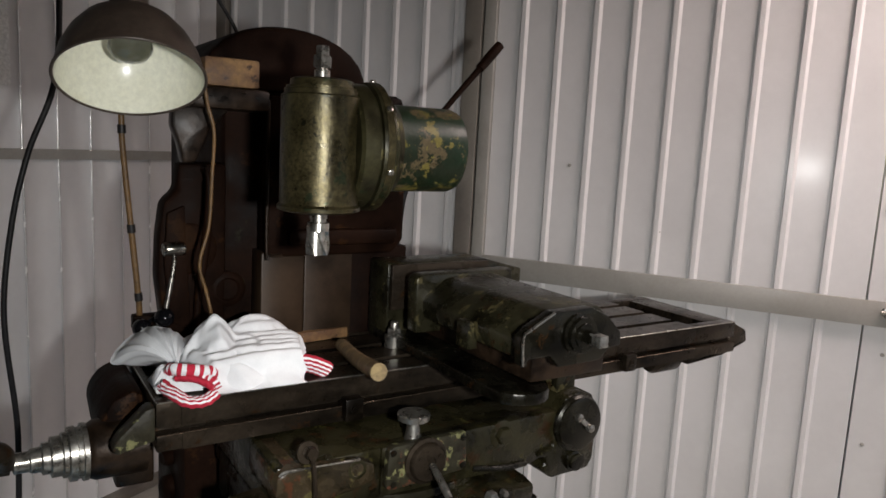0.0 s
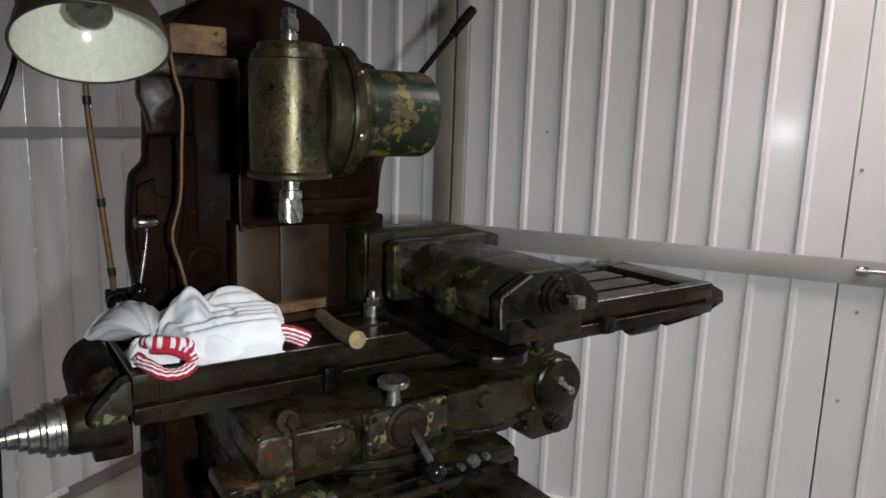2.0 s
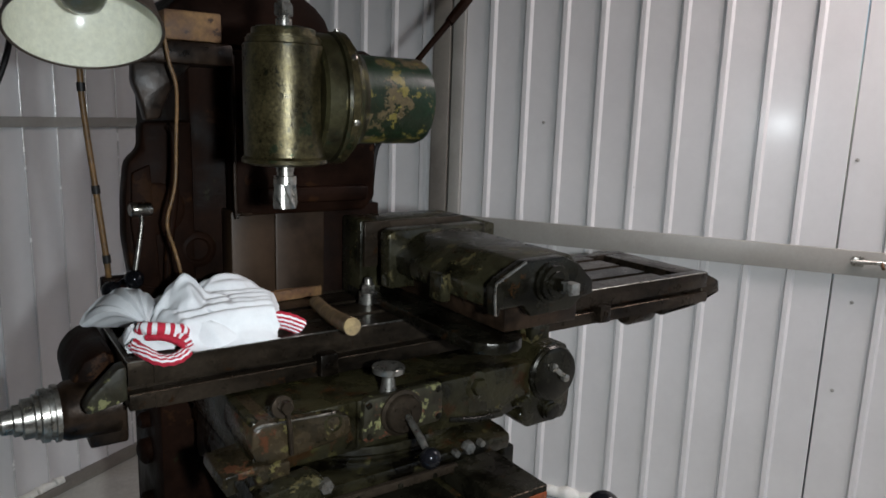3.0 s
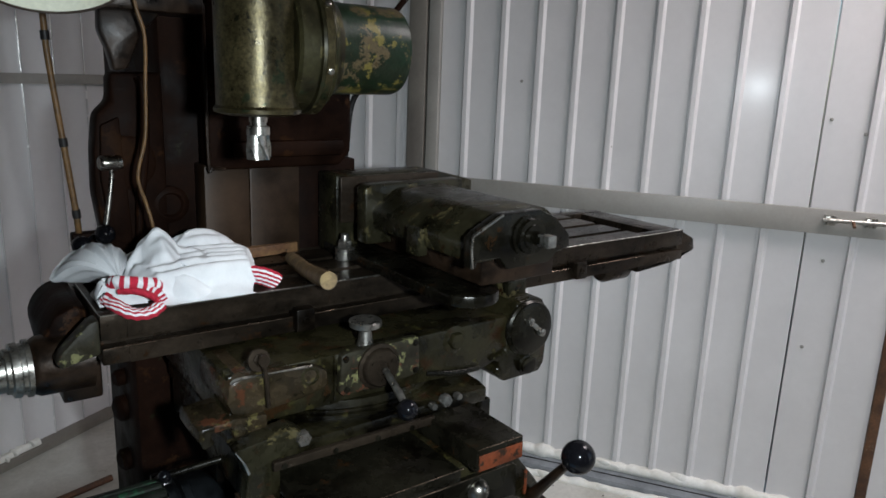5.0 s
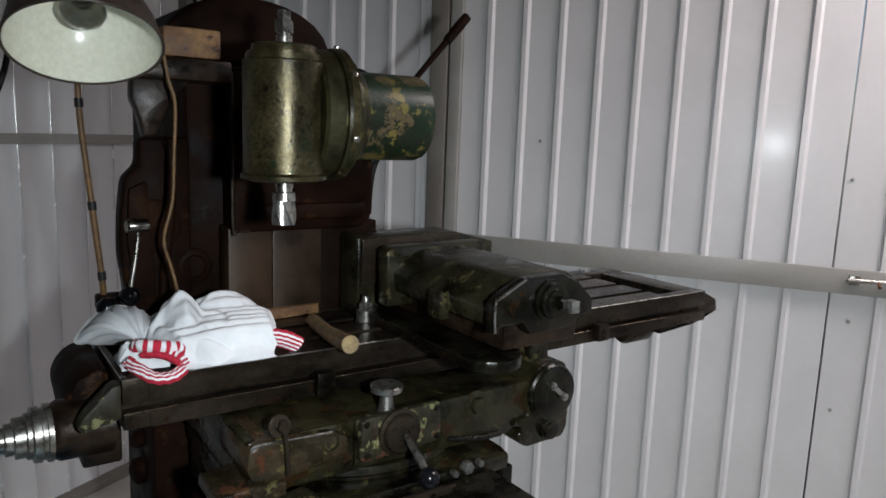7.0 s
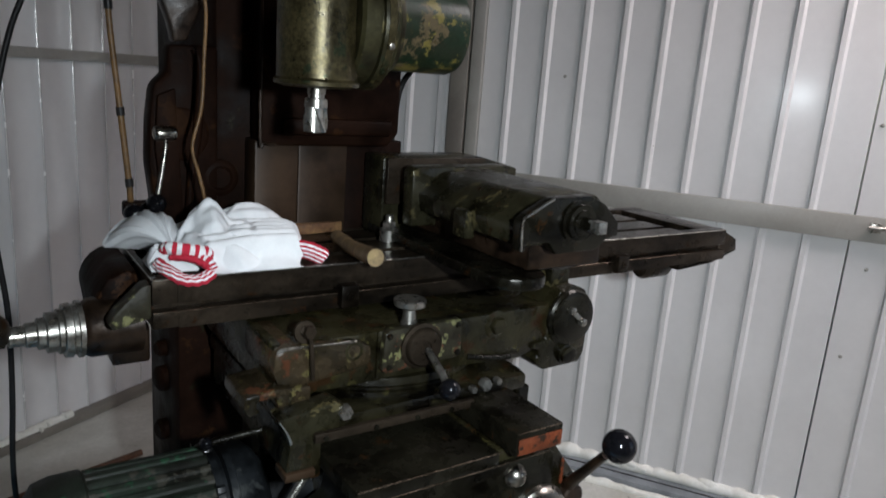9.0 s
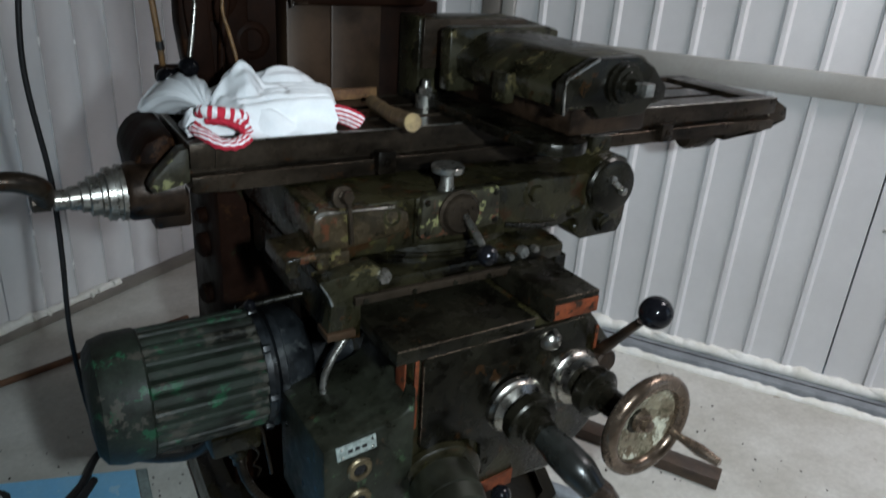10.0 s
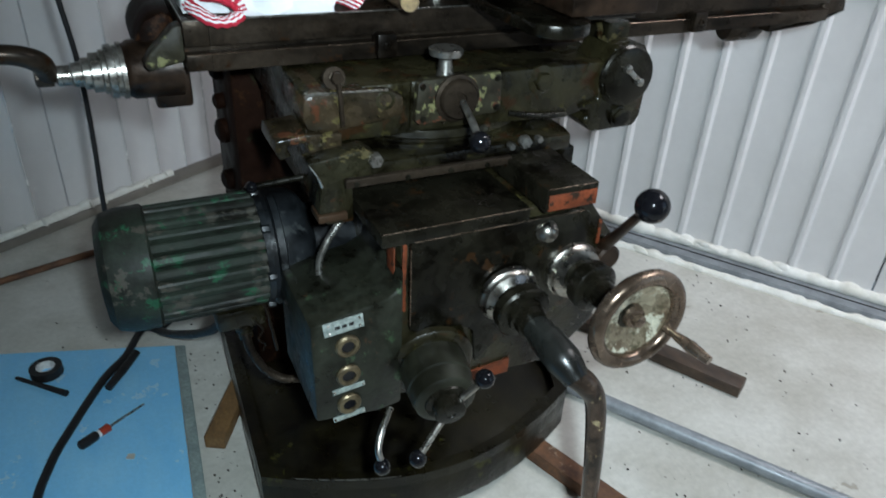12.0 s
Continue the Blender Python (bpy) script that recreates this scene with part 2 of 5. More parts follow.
M_BLUEBLACK = worn("blue_black_motor_iron", (0.0143, 0.0165, 0.0187), (0.0023, 0.0023, 0.0025), chip=(0.0346, 0.0374, 0.0374), chip_at=0.60, rough=(0.25, 0.5), scale=14, bumps=0.3, spec=0.3, lumps=2.0)
M_MATEDGE = worn("grey_tape_edge", (0.30, 0.36, 0.34), (0.22, 0.27, 0.26), rough=(0.5, 0.7), scale=20, bumps=0.2)
M_CLOTH = worn("white_cotton", (0.8640, 0.8748, 0.8856), (0.7560, 0.7668, 0.7830), rough=(0.85, 0.95), scale=10, grain=420, bumps=0.12, speck=0.03)
M_RED = worn("red_knit", (0.52, 0.018, 0.045), (0.42, 0.015, 0.035), rough=(0.85, 0.95), scale=30, grain=420, bumps=0.3)
M_SHADE_OUT = worn("brown_enamel_shade", (0.075, 0.055, 0.042), (0.045, 0.032, 0.025), rough=(0.3, 0.5), scale=12, bumps=0.1, spec=0.3)
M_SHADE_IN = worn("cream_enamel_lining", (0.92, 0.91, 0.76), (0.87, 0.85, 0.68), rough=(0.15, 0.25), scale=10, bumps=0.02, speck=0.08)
M_BRASS = worn("dull_brass", (0.16, 0.125, 0.070), (0.075, 0.056, 0.032), rough=(0.3, 0.5), metal=0.6, scale=30, bumps=0.15)
M_CONDUIT = worn("ochre_sheathed_cable", (0.20, 0.105, 0.035), (0.12, 0.065, 0.025), rough=(0.4, 0.6), scale=30, bumps=0.1)
M_ALU = worn("etched_aluminium", (0.42, 0.47, 0.44), (0.24, 0.28, 0.26), rough=(0.3, 0.5), metal=0.4, scale=60, bumps=0.1)
M_PAPER = worn("white_paper", (0.78, 0.78, 0.76), (0.70, 0.70, 0.68), rough=(0.7, 0.85), scale=8, bumps=0.03)
M_ORANGE = worn("red_plastic_grip", (0.42, 0.05, 0.02), (0.26, 0.03, 0.015), rough=(0.25, 0.4), scale=40, bumps=0.1)
M_GLASS, _nt, _b = material("bulb_glass", 0.04)
_b.inputs["Transmission Weight"].default_value, _b.inputs["IOR"].default_value = 0.92, 1.45
_b.inputs["Base Color"].default_value = (0.26, 0.26, 0.23, 1)


# ---- shapes ----
B = bmesh.new


def box(bm, x0, x1, y0, y1, z0, z1, b=0.003, m=None, seg=2):
    mt = Matrix.Translation(((x0 + x1) / 2, (y0 + y1) / 2, (z0 + z1) / 2)) @ Matrix.Diagonal((x1 - x0, y1 - y0, z1 - z0, 1))
    vs = bmesh.ops.create_cube(bm, size=1, matrix=(m @ mt) if m else mt)["verts"]
    if b:
        es = list({e for v in vs for e in v.link_edges})
        bmesh.ops.bevel(bm, geom=es, offset=b, segments=seg, profile=0.5, affect="EDGES")


def prism(bm, pts, along, b=0.0):
    """A flat outline of 3D points, drawn out along a vector."""
    along = Vector(along)
    a = [bm.verts.new(p) for p in pts]
    c = [bm.verts.new(Vector(p) + along) for p in pts]
    fs = [bm.faces.new(a), bm.faces.new(c[::-1])]
    n = len(pts)
    for i in range(n):
        fs.append(bm.faces.new((a[i], c[i], c[(i + 1) % n], a[(i + 1) % n])))
    bmesh.ops.recalc_face_normals(bm, faces=fs)
    if b:
        bmesh.ops.bevel(bm, geom=list({e for f in fs for e in f.edges}), offset=b, segments=2, profile=0.5, affect="EDGES")


def lathe(bm, at, axis, prof, seg=28):
    """Rings of radius r at distance d along the axis, closed at both ends."""
    axis = Vector(axis).normalized()
    q = axis.to_track_quat("Z", "Y").to_matrix()
    rings = []
    for d, r in prof:
        rings.append([bm.verts.new(Vector(at) + q @ Vector((r * math.cos(6.28318 * i / seg), r * math.sin(6.28318 * i / seg), d))) for i in range(seg)])
    fs = []
    for a, c in zip(rings, rings[1:]):
        for i in range(seg):
            fs.append(bm.faces.new((a[i], a[(i + 1) % seg], c[(i + 1) % seg], c[i])))
    fs.append(bm.faces.new(rings[0][::-1]))
    fs.append(bm.faces.new(rings[-1]))
    bmesh.ops.recalc_face_normals(bm, faces=fs)


def smooth_line(pts, n=8):
    pts = [Vector(p) for p in pts]
    if len(pts) < 3:
        return pts
    ext = [2 * pts[0] - pts[1]] + pts + [2 * pts[-1] - pts[-2]]
    out = []
    for i in range(1, len(ext) - 2):
        a, b, c, d = ext[i - 1:i + 3]
        for k in range(n):
            t = k / n
            out.append(0.5 * ((2 * b) + (c - a) * t + (2 * a - 5 * b + 4 * c - d) * t * t + (3 * b - a - 3 * c + d) * t ** 3))
    out.append(pts[-1])
    return out


def tube(bm, pts, r, seg=12, n=8):
    """A round bar along a smooth line; r is a radius or one for each given point."""
    line = smooth_line(pts, n)
    m = len(line)
    rr = r if isinstance(r, (list, tuple)) else [r] * len(pts)
    rings, side = [], None
    for i, p in enumerate(line):
        d = (line[min(i + 1, m - 1)] - line[max(i - 1, 0)]).normalized()
        side = (side - d * side.dot(d)).normalized() if side else d.orthogonal().normalized()
        up = d.cross(side)
        f = i / (m - 1) * (len(rr) - 1)
        k = min(int(f), len(rr) - 2)
        rad = rr[k] + (rr[k + 1] - rr[k]) * (f - k)
        rings.append([bm.verts.new(p + (side * math.cos(6.28318 * j / seg) + up * math.sin(6.28318 * j / seg)) * rad) for j in range(seg)])
    fs = []
    for a, c in zip(rings, rings[1:]):
        for j in range(seg):
            fs.append(bm.faces.new((a[j], a[(j + 1) % seg], c[(j + 1) % seg], c[j])))
    fs.append(bm.faces.new(rings[0][::-1]))
    fs.append(bm.faces.new(rings[-1]))
    bmesh.ops.recalc_face_normals(bm, faces=fs)


def ball(bm, c, r, flat=1.0):
    bmesh.ops.create_uvsphere(bm, u_segments=24, v_segments=16, radius=r, matrix=Matrix.Translation(c) @ Matrix.Diagonal((1, 1, flat, 1)))


def hexa(bm, at, axis, r, d):
    lathe(bm, at, axis, [(0, r * 0.94), (d * 0.12, r), (d * 0.85, r), (d, r * 0.9)], 6)


def finish(name, bm, mat, sharp=38):
    me = bpy.data.meshes.new(name)
    bm.to_mesh(me)
    bm.free()
    for mm in (mat if isinstance(mat, (list, tuple)) else [mat]):
        me.materials.append(mm)
    me.polygons.foreach_set("use_smooth", [True] * len(me.polygons))
    me.set_sharp_from_angle(angle=radians(sharp))
    return me


def thing(name, at, label, category, group="", kind=""):
    ob = new(name)
    ob.location = at
    ob.empty_display_size = 0.05
    return tagged(ob, label, category, group, kind)


def part(name, bm, mat, parent, label="", sharp=38):
    me = finish(name, bm, mat, sharp)
    root = parent
    while root.parent:
        root = root.parent
    me.transform(Matrix.Translation(-root.location))
    ob = new(name, me)
    ob.parent = parent
    return tagged(ob, label)


def clumps(bm):
    """The separate pieces of a mesh: loose islands, joined where they touch."""
    left, found = set(bm.verts), []
    while left:
        todo, seen = [left.pop()], []
        while todo:
            v = todo.pop()
            seen.append(v)
            for e in v.link_edges:
                w = e.other_vert(v)
                if w in left:
                    left.discard(w)
                    todo.append(w)
        lo = [min(v.co[i] for v in seen) - 0.0015 for i in range(3)]
        hi = [max(v.co[i] for v in seen) + 0.0015 for i in range(3)]
        found.append([lo, hi, seen])
    merged = True
    while merged:
        merged = False
        for i in range(len(found)):
            for j in range(i + 1, len(found)):
                p, q = found[i], found[j]
                if all(p[0][k] <= q[1][k] and q[0][k] <= p[1][k] for k in range(3)):
                    found[i] = [[min(p[0][k], q[0][k]) for k in range(3)], [max(p[1][k], q[1][k]) for k in range(3)], p[2] + q[2]]
                    del found[j]
                    merged = True
                    break
            if merged:
                break
    return [f[2] for f in found]


def each(name, bm, mat, parent, label="", sharp=38):
    """Every separate piece of bm as a part of its own."""
    made = []
    for vs in clumps(bm):
        own, at = B(), {}
        for v in vs:
            at[v] = own.verts.new(v.co)
        for f in {f for v in vs for f in v.link_faces}:
            own.faces.new([at[v] for v in f.verts]).material_index = f.material_index
        made.append(part(name, own, mat, parent, label, sharp))
    bm.free()
    return made


def solo(name, bm, mat, label, category, group="", kind="", sharp=38):
    return tagged(new(name, finish(name, bm, mat, sharp)), label, category, group, kind)


def wall_box(bm, on, s0, s1, d0, d1, z0, z1, b=0.002):
    o = on(0, 0, 0)
    ex, ey = on(1, 0, 0) - o, on(0, 1, 0) - o
    m = Matrix(((ex.x, ey.x, 0, o.x), (ex.y, ey.y, 0, o.y), (0, 0, 1, 0), (0, 0, 0, 1)))
    box(bm, s0, s1, d0, d1, z0, z1, b, m)


RIB_FOLD = ((-0.0205, 0.0), (-0.019, -0.006), (-0.0145, -0.006), (-0.012, 0.011), (0.003, 0.011), (0.013, 0.0))
RIB_BEAD = ((-0.0070, 0.0), (-0.0042, 0.0048), (-0.0014, 0.0072), (0.0014, 0.0072), (0.0042, 0.0048), (0.0070, 0.0))


def sheet(bm, on, s0, s1, z0, z1, first, pitch=0.1312, thick=0.03, rib=RIB_FOLD):
    """A sheet with raised ribs standing on its room side."""
    prof = [(s0, 0.0)]
    k = math.ceil((s0 - first) / pitch)
    while first + k * pitch + 0.02 < s1:
        c = first + k * pitch
        if c - 0.024 > s0:
            prof += [(c + ds, dd) for ds, dd in rib]
        k += 1
    prof.append((s1, 0.0))
    lo = [bm.verts.new(on(s, d, z0)) for s, d in prof]
    hi = [bm.verts.new(on(s, d, z1)) for s, d in prof]
    fs = [bm.faces.new((lo[i], lo[i + 1], hi[i + 1], hi[i])) for i in range(len(prof) - 1)]
    # crest faces of the beads take the painted highlight
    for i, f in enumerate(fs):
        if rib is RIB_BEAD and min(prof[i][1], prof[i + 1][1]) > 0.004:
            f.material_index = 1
    b0, b1 = bm.verts.new(on(s0, -thick, z0)), bm.verts.new(on(s1, -thick, z0))
    t0, t1 = bm.verts.new(on(s0, -thick, z1)), bm.verts.new(on(s1, -thick, z1))
    fs += [bm.faces.new((b0, t0, t1, b1)), bm.faces.new([*lo, b1, b0]), bm.faces.new([*hi, t1, t0]),
           bm.faces.new((lo[0], b0, t0, hi[0])), bm.faces.new((lo[-1], b1, t1, hi[-1]))]
    bmesh.ops.recalc_face_normals(bm, faces=fs)



# ---- the room ----
C0, C1, C2, C3 = CORNER, CORNER + DIR_R * LEN_R, CORNER + DIR_R * LEN_R + DIR_L * LEN_L, CORNER + DIR_L * LEN_L
bm = B()
prism(bm, [Vector((p.x, p.y, -0.12)) for p in (C0 - DIR_R * 0.2 - DIR_L * 0.2, C1 + DIR_R * 0.2 - DIR_L * 0.2, C2 + DIR_R * 0.2 + DIR_L * 0.2, C3 - DIR_R * 0.2 + DIR_L * 0.2)], (0, 0, 0.12))
solo("floor", bm, M_CONCRETE, "pale trowelled concrete floor with dark specks", "floor", kind="structure")
bm = B()
prism(bm, [Vector((p.x, p.y, HIGH)) for p in (C0, C1, C2, C3)], (0, 0, 0.1))
solo("ceiling", bm, M_UNSEEN, "unseen plain ceiling, dark brown to cut bounced light", "ceiling", kind="structure")
bm = B()
prism(bm, [Vector((p.x, p.y, -0.15)) for p in (C1 + DIR_R * 0.22 - DIR_L * 9, C1 + DIR_R * 25 - DIR_L * 9, C1 + DIR_R * 25 + DIR_L * 16, C1 + DIR_R * 0.22 + DIR_L * 16)], (0, 0, 0.1))
solo("ground", bm, M_CONCRETE, "pale concrete ground outside the assumed gateway", "ground", kind="structure")

RIB = 1.396 - 0.1323 * 12
wall_right = tagged(new("wall_right"), "white ribbed sheet steel wall with a hinged gate leaf", "wall", kind="structure")
for s0, s1 in ((0.0, 1.168), (1.292, 2.574), (2.580, 2.852), (2.885, 4.1), (4.106, LEN_R)):
    bm = B()
    sheet(bm, on_right, s0, s1, 0.035, HIGH, RIB, 0.1323)
    part("sheet_panel", bm, M_SHEET, wall_right, sharp=20)
bm = B()
wall_box(bm, on_right, 1.170, 1.238, -0.03, 0.028, 0.0, HIGH)
part("post", bm, M_POST, wall_right, "brown-grey steel post")
bm = B()
wall_box(bm, on_right, 1.246, 1.290, -0.03, 0.022, 0.0, HIGH)
part("hinge_stile", bm, M_FRAME, wall_right, "grey-beige steel stile")
# dark strip fills the gap between post and stile
bm = B()
wall_box(bm, on_right, 1.2385, 1.2455, -0.03, 0.004, 0.0, HIGH, 0)
part("gap_strip", bm, M_RUBBER, wall_right, "dark strip in the gate joint")
bm = B()
wall_box(bm, on_right, 1.292, 2.850, 0.010, 0.026, 1.011, 1.091)
part("middle_rail", bm, M_FRAME, wall_right, "grey-beige flat steel rail")
bm = B()
wall_box(bm, on_right, 2.853, 2.884, -0.03, 0.012, 0.0, HIGH)
part("edge_stile", bm, M_RUST, wall_right, "rust-streaked steel edge of the gate leaf")
bm = B()
wall_box(bm, on_right, 2.886, LEN_R - 0.02, 0.010, 0.026, 1.011, 1.091)
part("middle_rail", bm, M_FRAME, wall_right, "grey-beige flat steel rail")
bm = B()
wall_box(bm, on_right, 0.03, LEN_R, -0.03, 0.10, 0.001, 0.030)
part("sill", bm, M_GALV, wall_right, "grey steel sill under the gate")
bm = B()
wall_box(bm, on_right, 0.03, LEN_R, 0.056, 0.060, 0.0305, 0.0335, 0.001)
part("sill_joint", bm, M_RUBBER, wall_right, "dark joint along the sill")
bm = B()
for s, z in ((1.60, 1.45), (2.62, 0.62), (2.60, 1.02 + 0.35), (2.70, 1.33), (2.64, 0.92), (1.93, 1.24)):
    lathe(bm, on_right(s, 0.001, z), IN_R, [(0, 0.006), (0.003, 0.006), (0.005, 0.003)], 10)
each("rivet", bm, M_FRAME, wall_right)


def foam_bead(name, on, s0, s1, d, z, r, parent, seed):
    """A lumpy line of hardened foam."""
    rnd = random.Random(seed)
    bm = B()
    n = int((s1 - s0) / 0.012)
    pts, radii = [], []
    for i in range(n + 1):
        s = s0 + (s1 - s0) * i / n
        slow = noise.noise(Vector((s * 7.0, seed, 0)))
        quick = noise.noise(Vector((s * 26.0, seed, 5)))
        lump = max(0.0, noise.noise(Vector((s * 11.0, seed, 9))) - 0.25)
        radii.append(r * (0.80 + 0.30 * slow + 0.22 * quick + 0.9 * lump))
        pts.append(on(s, d + r * 0.35 * noise.noise(Vector((s * 9.0, seed, 13))), z + r * 0.30 * quick))
    tube(bm, pts, radii, 12, 2)
    for k in range(int((s1 - s0) / 0.14)):
        s = s0 + rnd.random() * (s1 - s0)
        rr = r * rnd.uniform(0.6, 0.95)
        c = on(s, d + rnd.uniform(0.1, 0.6) * r, z + rnd.uniform(-0.2, 0.5) * r)
        for v in bmesh.ops.create_icosphere(bm, subdivisions=2, radius=rr)["verts"]:
            p = v.co * (1 + 0.3 * noise.noise(v.co * 60 + Vector((s * 9, 0, seed))))
            v.co = c + DIR_R * p.x * 1.5 + Vector((0, p.y, p.z * 0.8))
    return part(name, bm, M_FOAM, parent, "lumpy bead of white mounting foam", 80)


foam_bead("foam_bead", on_right, 1.30, 3.8, 0.008, 0.042, 0.026, wall_right, 3)
foam_bead("foam_bead", on_right, 1.30, 3.8, 0.114, 0.001, 0.021, wall_right, 5)
latch = part("latch", (lambda b: (wall_box(b, on_right, 2.620, 2.652, 0.026, 0.046, 1.045, 1.075), wall_box(b, on_right, 2.735, 2.765, 0.026, 0.046, 1.047, 1.077),
                                  tube(b, [on_right(2.615, 0.043, 1.060), on_right(2.79, 0.043, 1.063)], 0.007), b)[-1])(B()), M_EDGE, wall_right, "small sliding steel bolt")
part("bolt_knob", (lambda b: (tube(b, [on_right(2.70, 0.043, 1.062), on_right(2.70, 0.075, 1.050)], 0.005), b)[-1])(B()), M_RUST, latch)

wall_left = tagged(new("wall_left"), "dim ribbed sheet steel wall with a grey rail", "wall", kind="structure")
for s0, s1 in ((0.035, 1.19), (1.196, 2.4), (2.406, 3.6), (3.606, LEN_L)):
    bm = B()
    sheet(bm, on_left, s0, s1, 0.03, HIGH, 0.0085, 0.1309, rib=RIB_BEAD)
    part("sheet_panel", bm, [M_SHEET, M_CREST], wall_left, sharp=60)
bm = B()
wall_box(bm, on_left, 0.0, 0.034, -0.02, 0.05, 0.0, HIGH)
part("corner_post", bm, M_POST, wall_left, "brown-grey steel corner post")
bm = B()
wall_box(bm, on_left, 0.036, LEN_L, 0.0095, 0.026, 1.376, 1.412)
part("middle_rail", bm, M_FRAME, wall_left, "grey flat steel rail")
bm = B()
wall_box(bm, on_left, 0.036, LEN_L, -0.03, 0.045, 0.001, 0.034)
part("sill", bm, M_POST, wall_left, "dark steel sill")
foam_bead("foam_bead", on_left, 0.75, 2.4, 0.02, 0.040, 0.020, wall_left, 8)

wall_end = tagged(new("wall_end"), "unseen end wall, dark brown to cut bounced light, with an assumed gateway", "wall", kind="structure")


def on_end(s, d, z):
    return C1 + DIR_L * s - DIR_R * d + UP * z


def on_back(s, d, z):
    return C3 + DIR_R * s - DIR_L * d + UP * z


def holed(on, length, mid, wide, low, high, parent):
    """Panels round an opening."""
    for s0, s1, z0, z1 in ((0.02, mid - wide / 2, 0.0, HIGH), (mid + wide / 2, length - 0.02, 0.0, HIGH), (mid - wide / 2, mid + wide / 2, high, HIGH), (mid - wide / 2, mid + wide / 2, 0.0, low)):
        if s1 - s0 > 0.05 and z1 - z0 > 0.05:
            bm = B()
            sheet(bm, on, s0, s1, z0, z1, 0.05)
            part("unseen_panel", bm, M_UNSEEN, parent, sharp=20)


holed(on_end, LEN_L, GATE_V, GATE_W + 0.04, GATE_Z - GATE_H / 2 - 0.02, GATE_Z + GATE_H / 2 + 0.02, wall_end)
wall_back = tagged(new("wall_back"), "unseen plain wall, dark brown to cut bounced light", "wall", kind="structure")
bm = B()
sheet(bm, on_back, 0.02, LEN_R - 0.02, 0.0, HIGH, 0.05)
part("unseen_panel", bm, M_UNSEEN, wall_back, sharp=20)
bm = B()
wall_box(bm, on_left, 0.962, 1.18, 0.011, 0.013, 1.615, 1.93, 0)
solo("paper_sheet", bm, M_PAPER, "white paper notice fixed to the ribbed wall", "paper")

# ---- the milling machine ----
mill = thing("milling_machine", (0.62, 1.45, 0.04), "old oil-stained dark green knee milling machine", "machine")

# base: a low tray with a bowed front
front = [(0.236 + 0.762 * i / 14, 1.052 - 0.150 * math.sin(math.pi * (0.04 + 0.90 * i / 14)) ** 0.9) for i in range(15)]
outer = [Vector((x, y, 0.04)) for x, y in front] + [Vector((1.03, 1.10, 0.04)), Vector((1.04, 1.95, 0.04)), Vector((0.27, 1.95, 0.04))]
bm = B()
prism(bm, outer, (0, 0, 0.094), 0.004)
mid = Vector((0.63, 1.42, 0))
rim = []
for p in outer:
    rim.append(p + UP * 0.094)
inner = [Vector((mid.x + (p.x - mid.x) * 0.93, mid.y + (p.y - mid.y) * 0.95, 0.134)) for p in outer]
n = len(outer)
for i in range(n):
    j = (i + 1) % n
    prism(bm, [rim[i] - UP * 0.002, rim[j] - UP * 0.002, inner[j] - UP * 0.002, inner[i] - UP * 0.002], (0, 0, 0.026))
base_tray = part("base", bm, M_BASE, mill, "heavy cast base tray with a bowed front")
bm = B()
tube(bm, [rim[i] + UP * 0.0245 + Vector((0.002, 0.003, 0)) for i in range(1, 6)], [0.0006, 0.0018, 0.0020, 0.0014, 0.0005], 8, 4)
part("rubbed_edge", bm, M_EDGE, base_tray, "rubbed bright rim edge")

bm = B()
prism(bm, [(0.318, 1.42, 0.10), (0.80, 1.42, 0.10), (0.80, 1.42, 1.08), (0.335, 1.42, 1.08), (0.318, 1.42, 0.98)], (0, 0.26, 0), 0.02)
prism(bm, [(0.395, 1.421, 1.05), (0.80, 1.421, 1.05), (0.80, 1.421, 1.60), (0.395, 1.421, 1.60)], (0, 0.48, 0), 0.018)
arch = []
for i in range(15):
    a = math.pi * (1 - i / 14)
    arch.append(Vector((0.520 + 0.172 * math.cos(a), 1.40, 1.585 + 0.128 * math.sin(a) ** 0.75)))
prism(bm, arch, (0, 0.30, 0), 0.012)
column = part("column", bm, M_COLUMN, mill, "dark brown stained column with a domed top")
bm = B()
box(bm, 0.455, 0.545, 1.362, 1.425, 0.30, 1.27, 0.004)
box(bm, 0.547, 0.655, 1.366, 1.425, 0.30, 1.27, 0.004)
each("slideway", bm, M_WAY, column, "bare brown slideway face")
bm = B()
box(bm, 0.657, 0.80, 1.39, 1.425, 0.30, 1.27, 0.004)
each("side_way", bm, M_COLUMN, column)
bm = B()
prism(bm, [(0.462, 1.345, 1.262), (0.74, 1.345, 1.262), (0.765, 1.345, 1.29), (0.765, 1.345, 1.575), (0.462, 1.345, 1.575)], (0, 0.07, 0), 0.008)
box(bm, 0.50, 0.74, 1.325, 1.35, 1.285, 1.318, 0.008)
part("head_slide", bm, M_COLUMN, column, "dark slide plate")
bm = B()
tube(bm, [(0.459, 1.344, 1.565), (0.459, 1.344, 1.285), (0.466, 1.343, 1.268), (0.490, 1.343, 1.265)], 0.0035, 8)
part("oil_pipe", bm, M_BOSS, column, "thin oily brown oil line")
bm = B()
lathe(bm, (0.404, 1.425, 1.19), (0, -1, 0), [(0, 0.036), (0.012, 0.036), (0.016, 0.030), (0.017, 0.024), (0.012, 0.020)])
part("boss", bm, M_COLUMN, column)
bm = B()
tube(bm, [(0.352, 1.402, 1.432), (0.362, 1.400, 1.40), (0.358, 1.398, 1.30), (0.345, 1.398, 1.20), (0.338, 1.400, 1.12)], [0.006, 0.008, 0.009, 0.008, 0.006], 12)
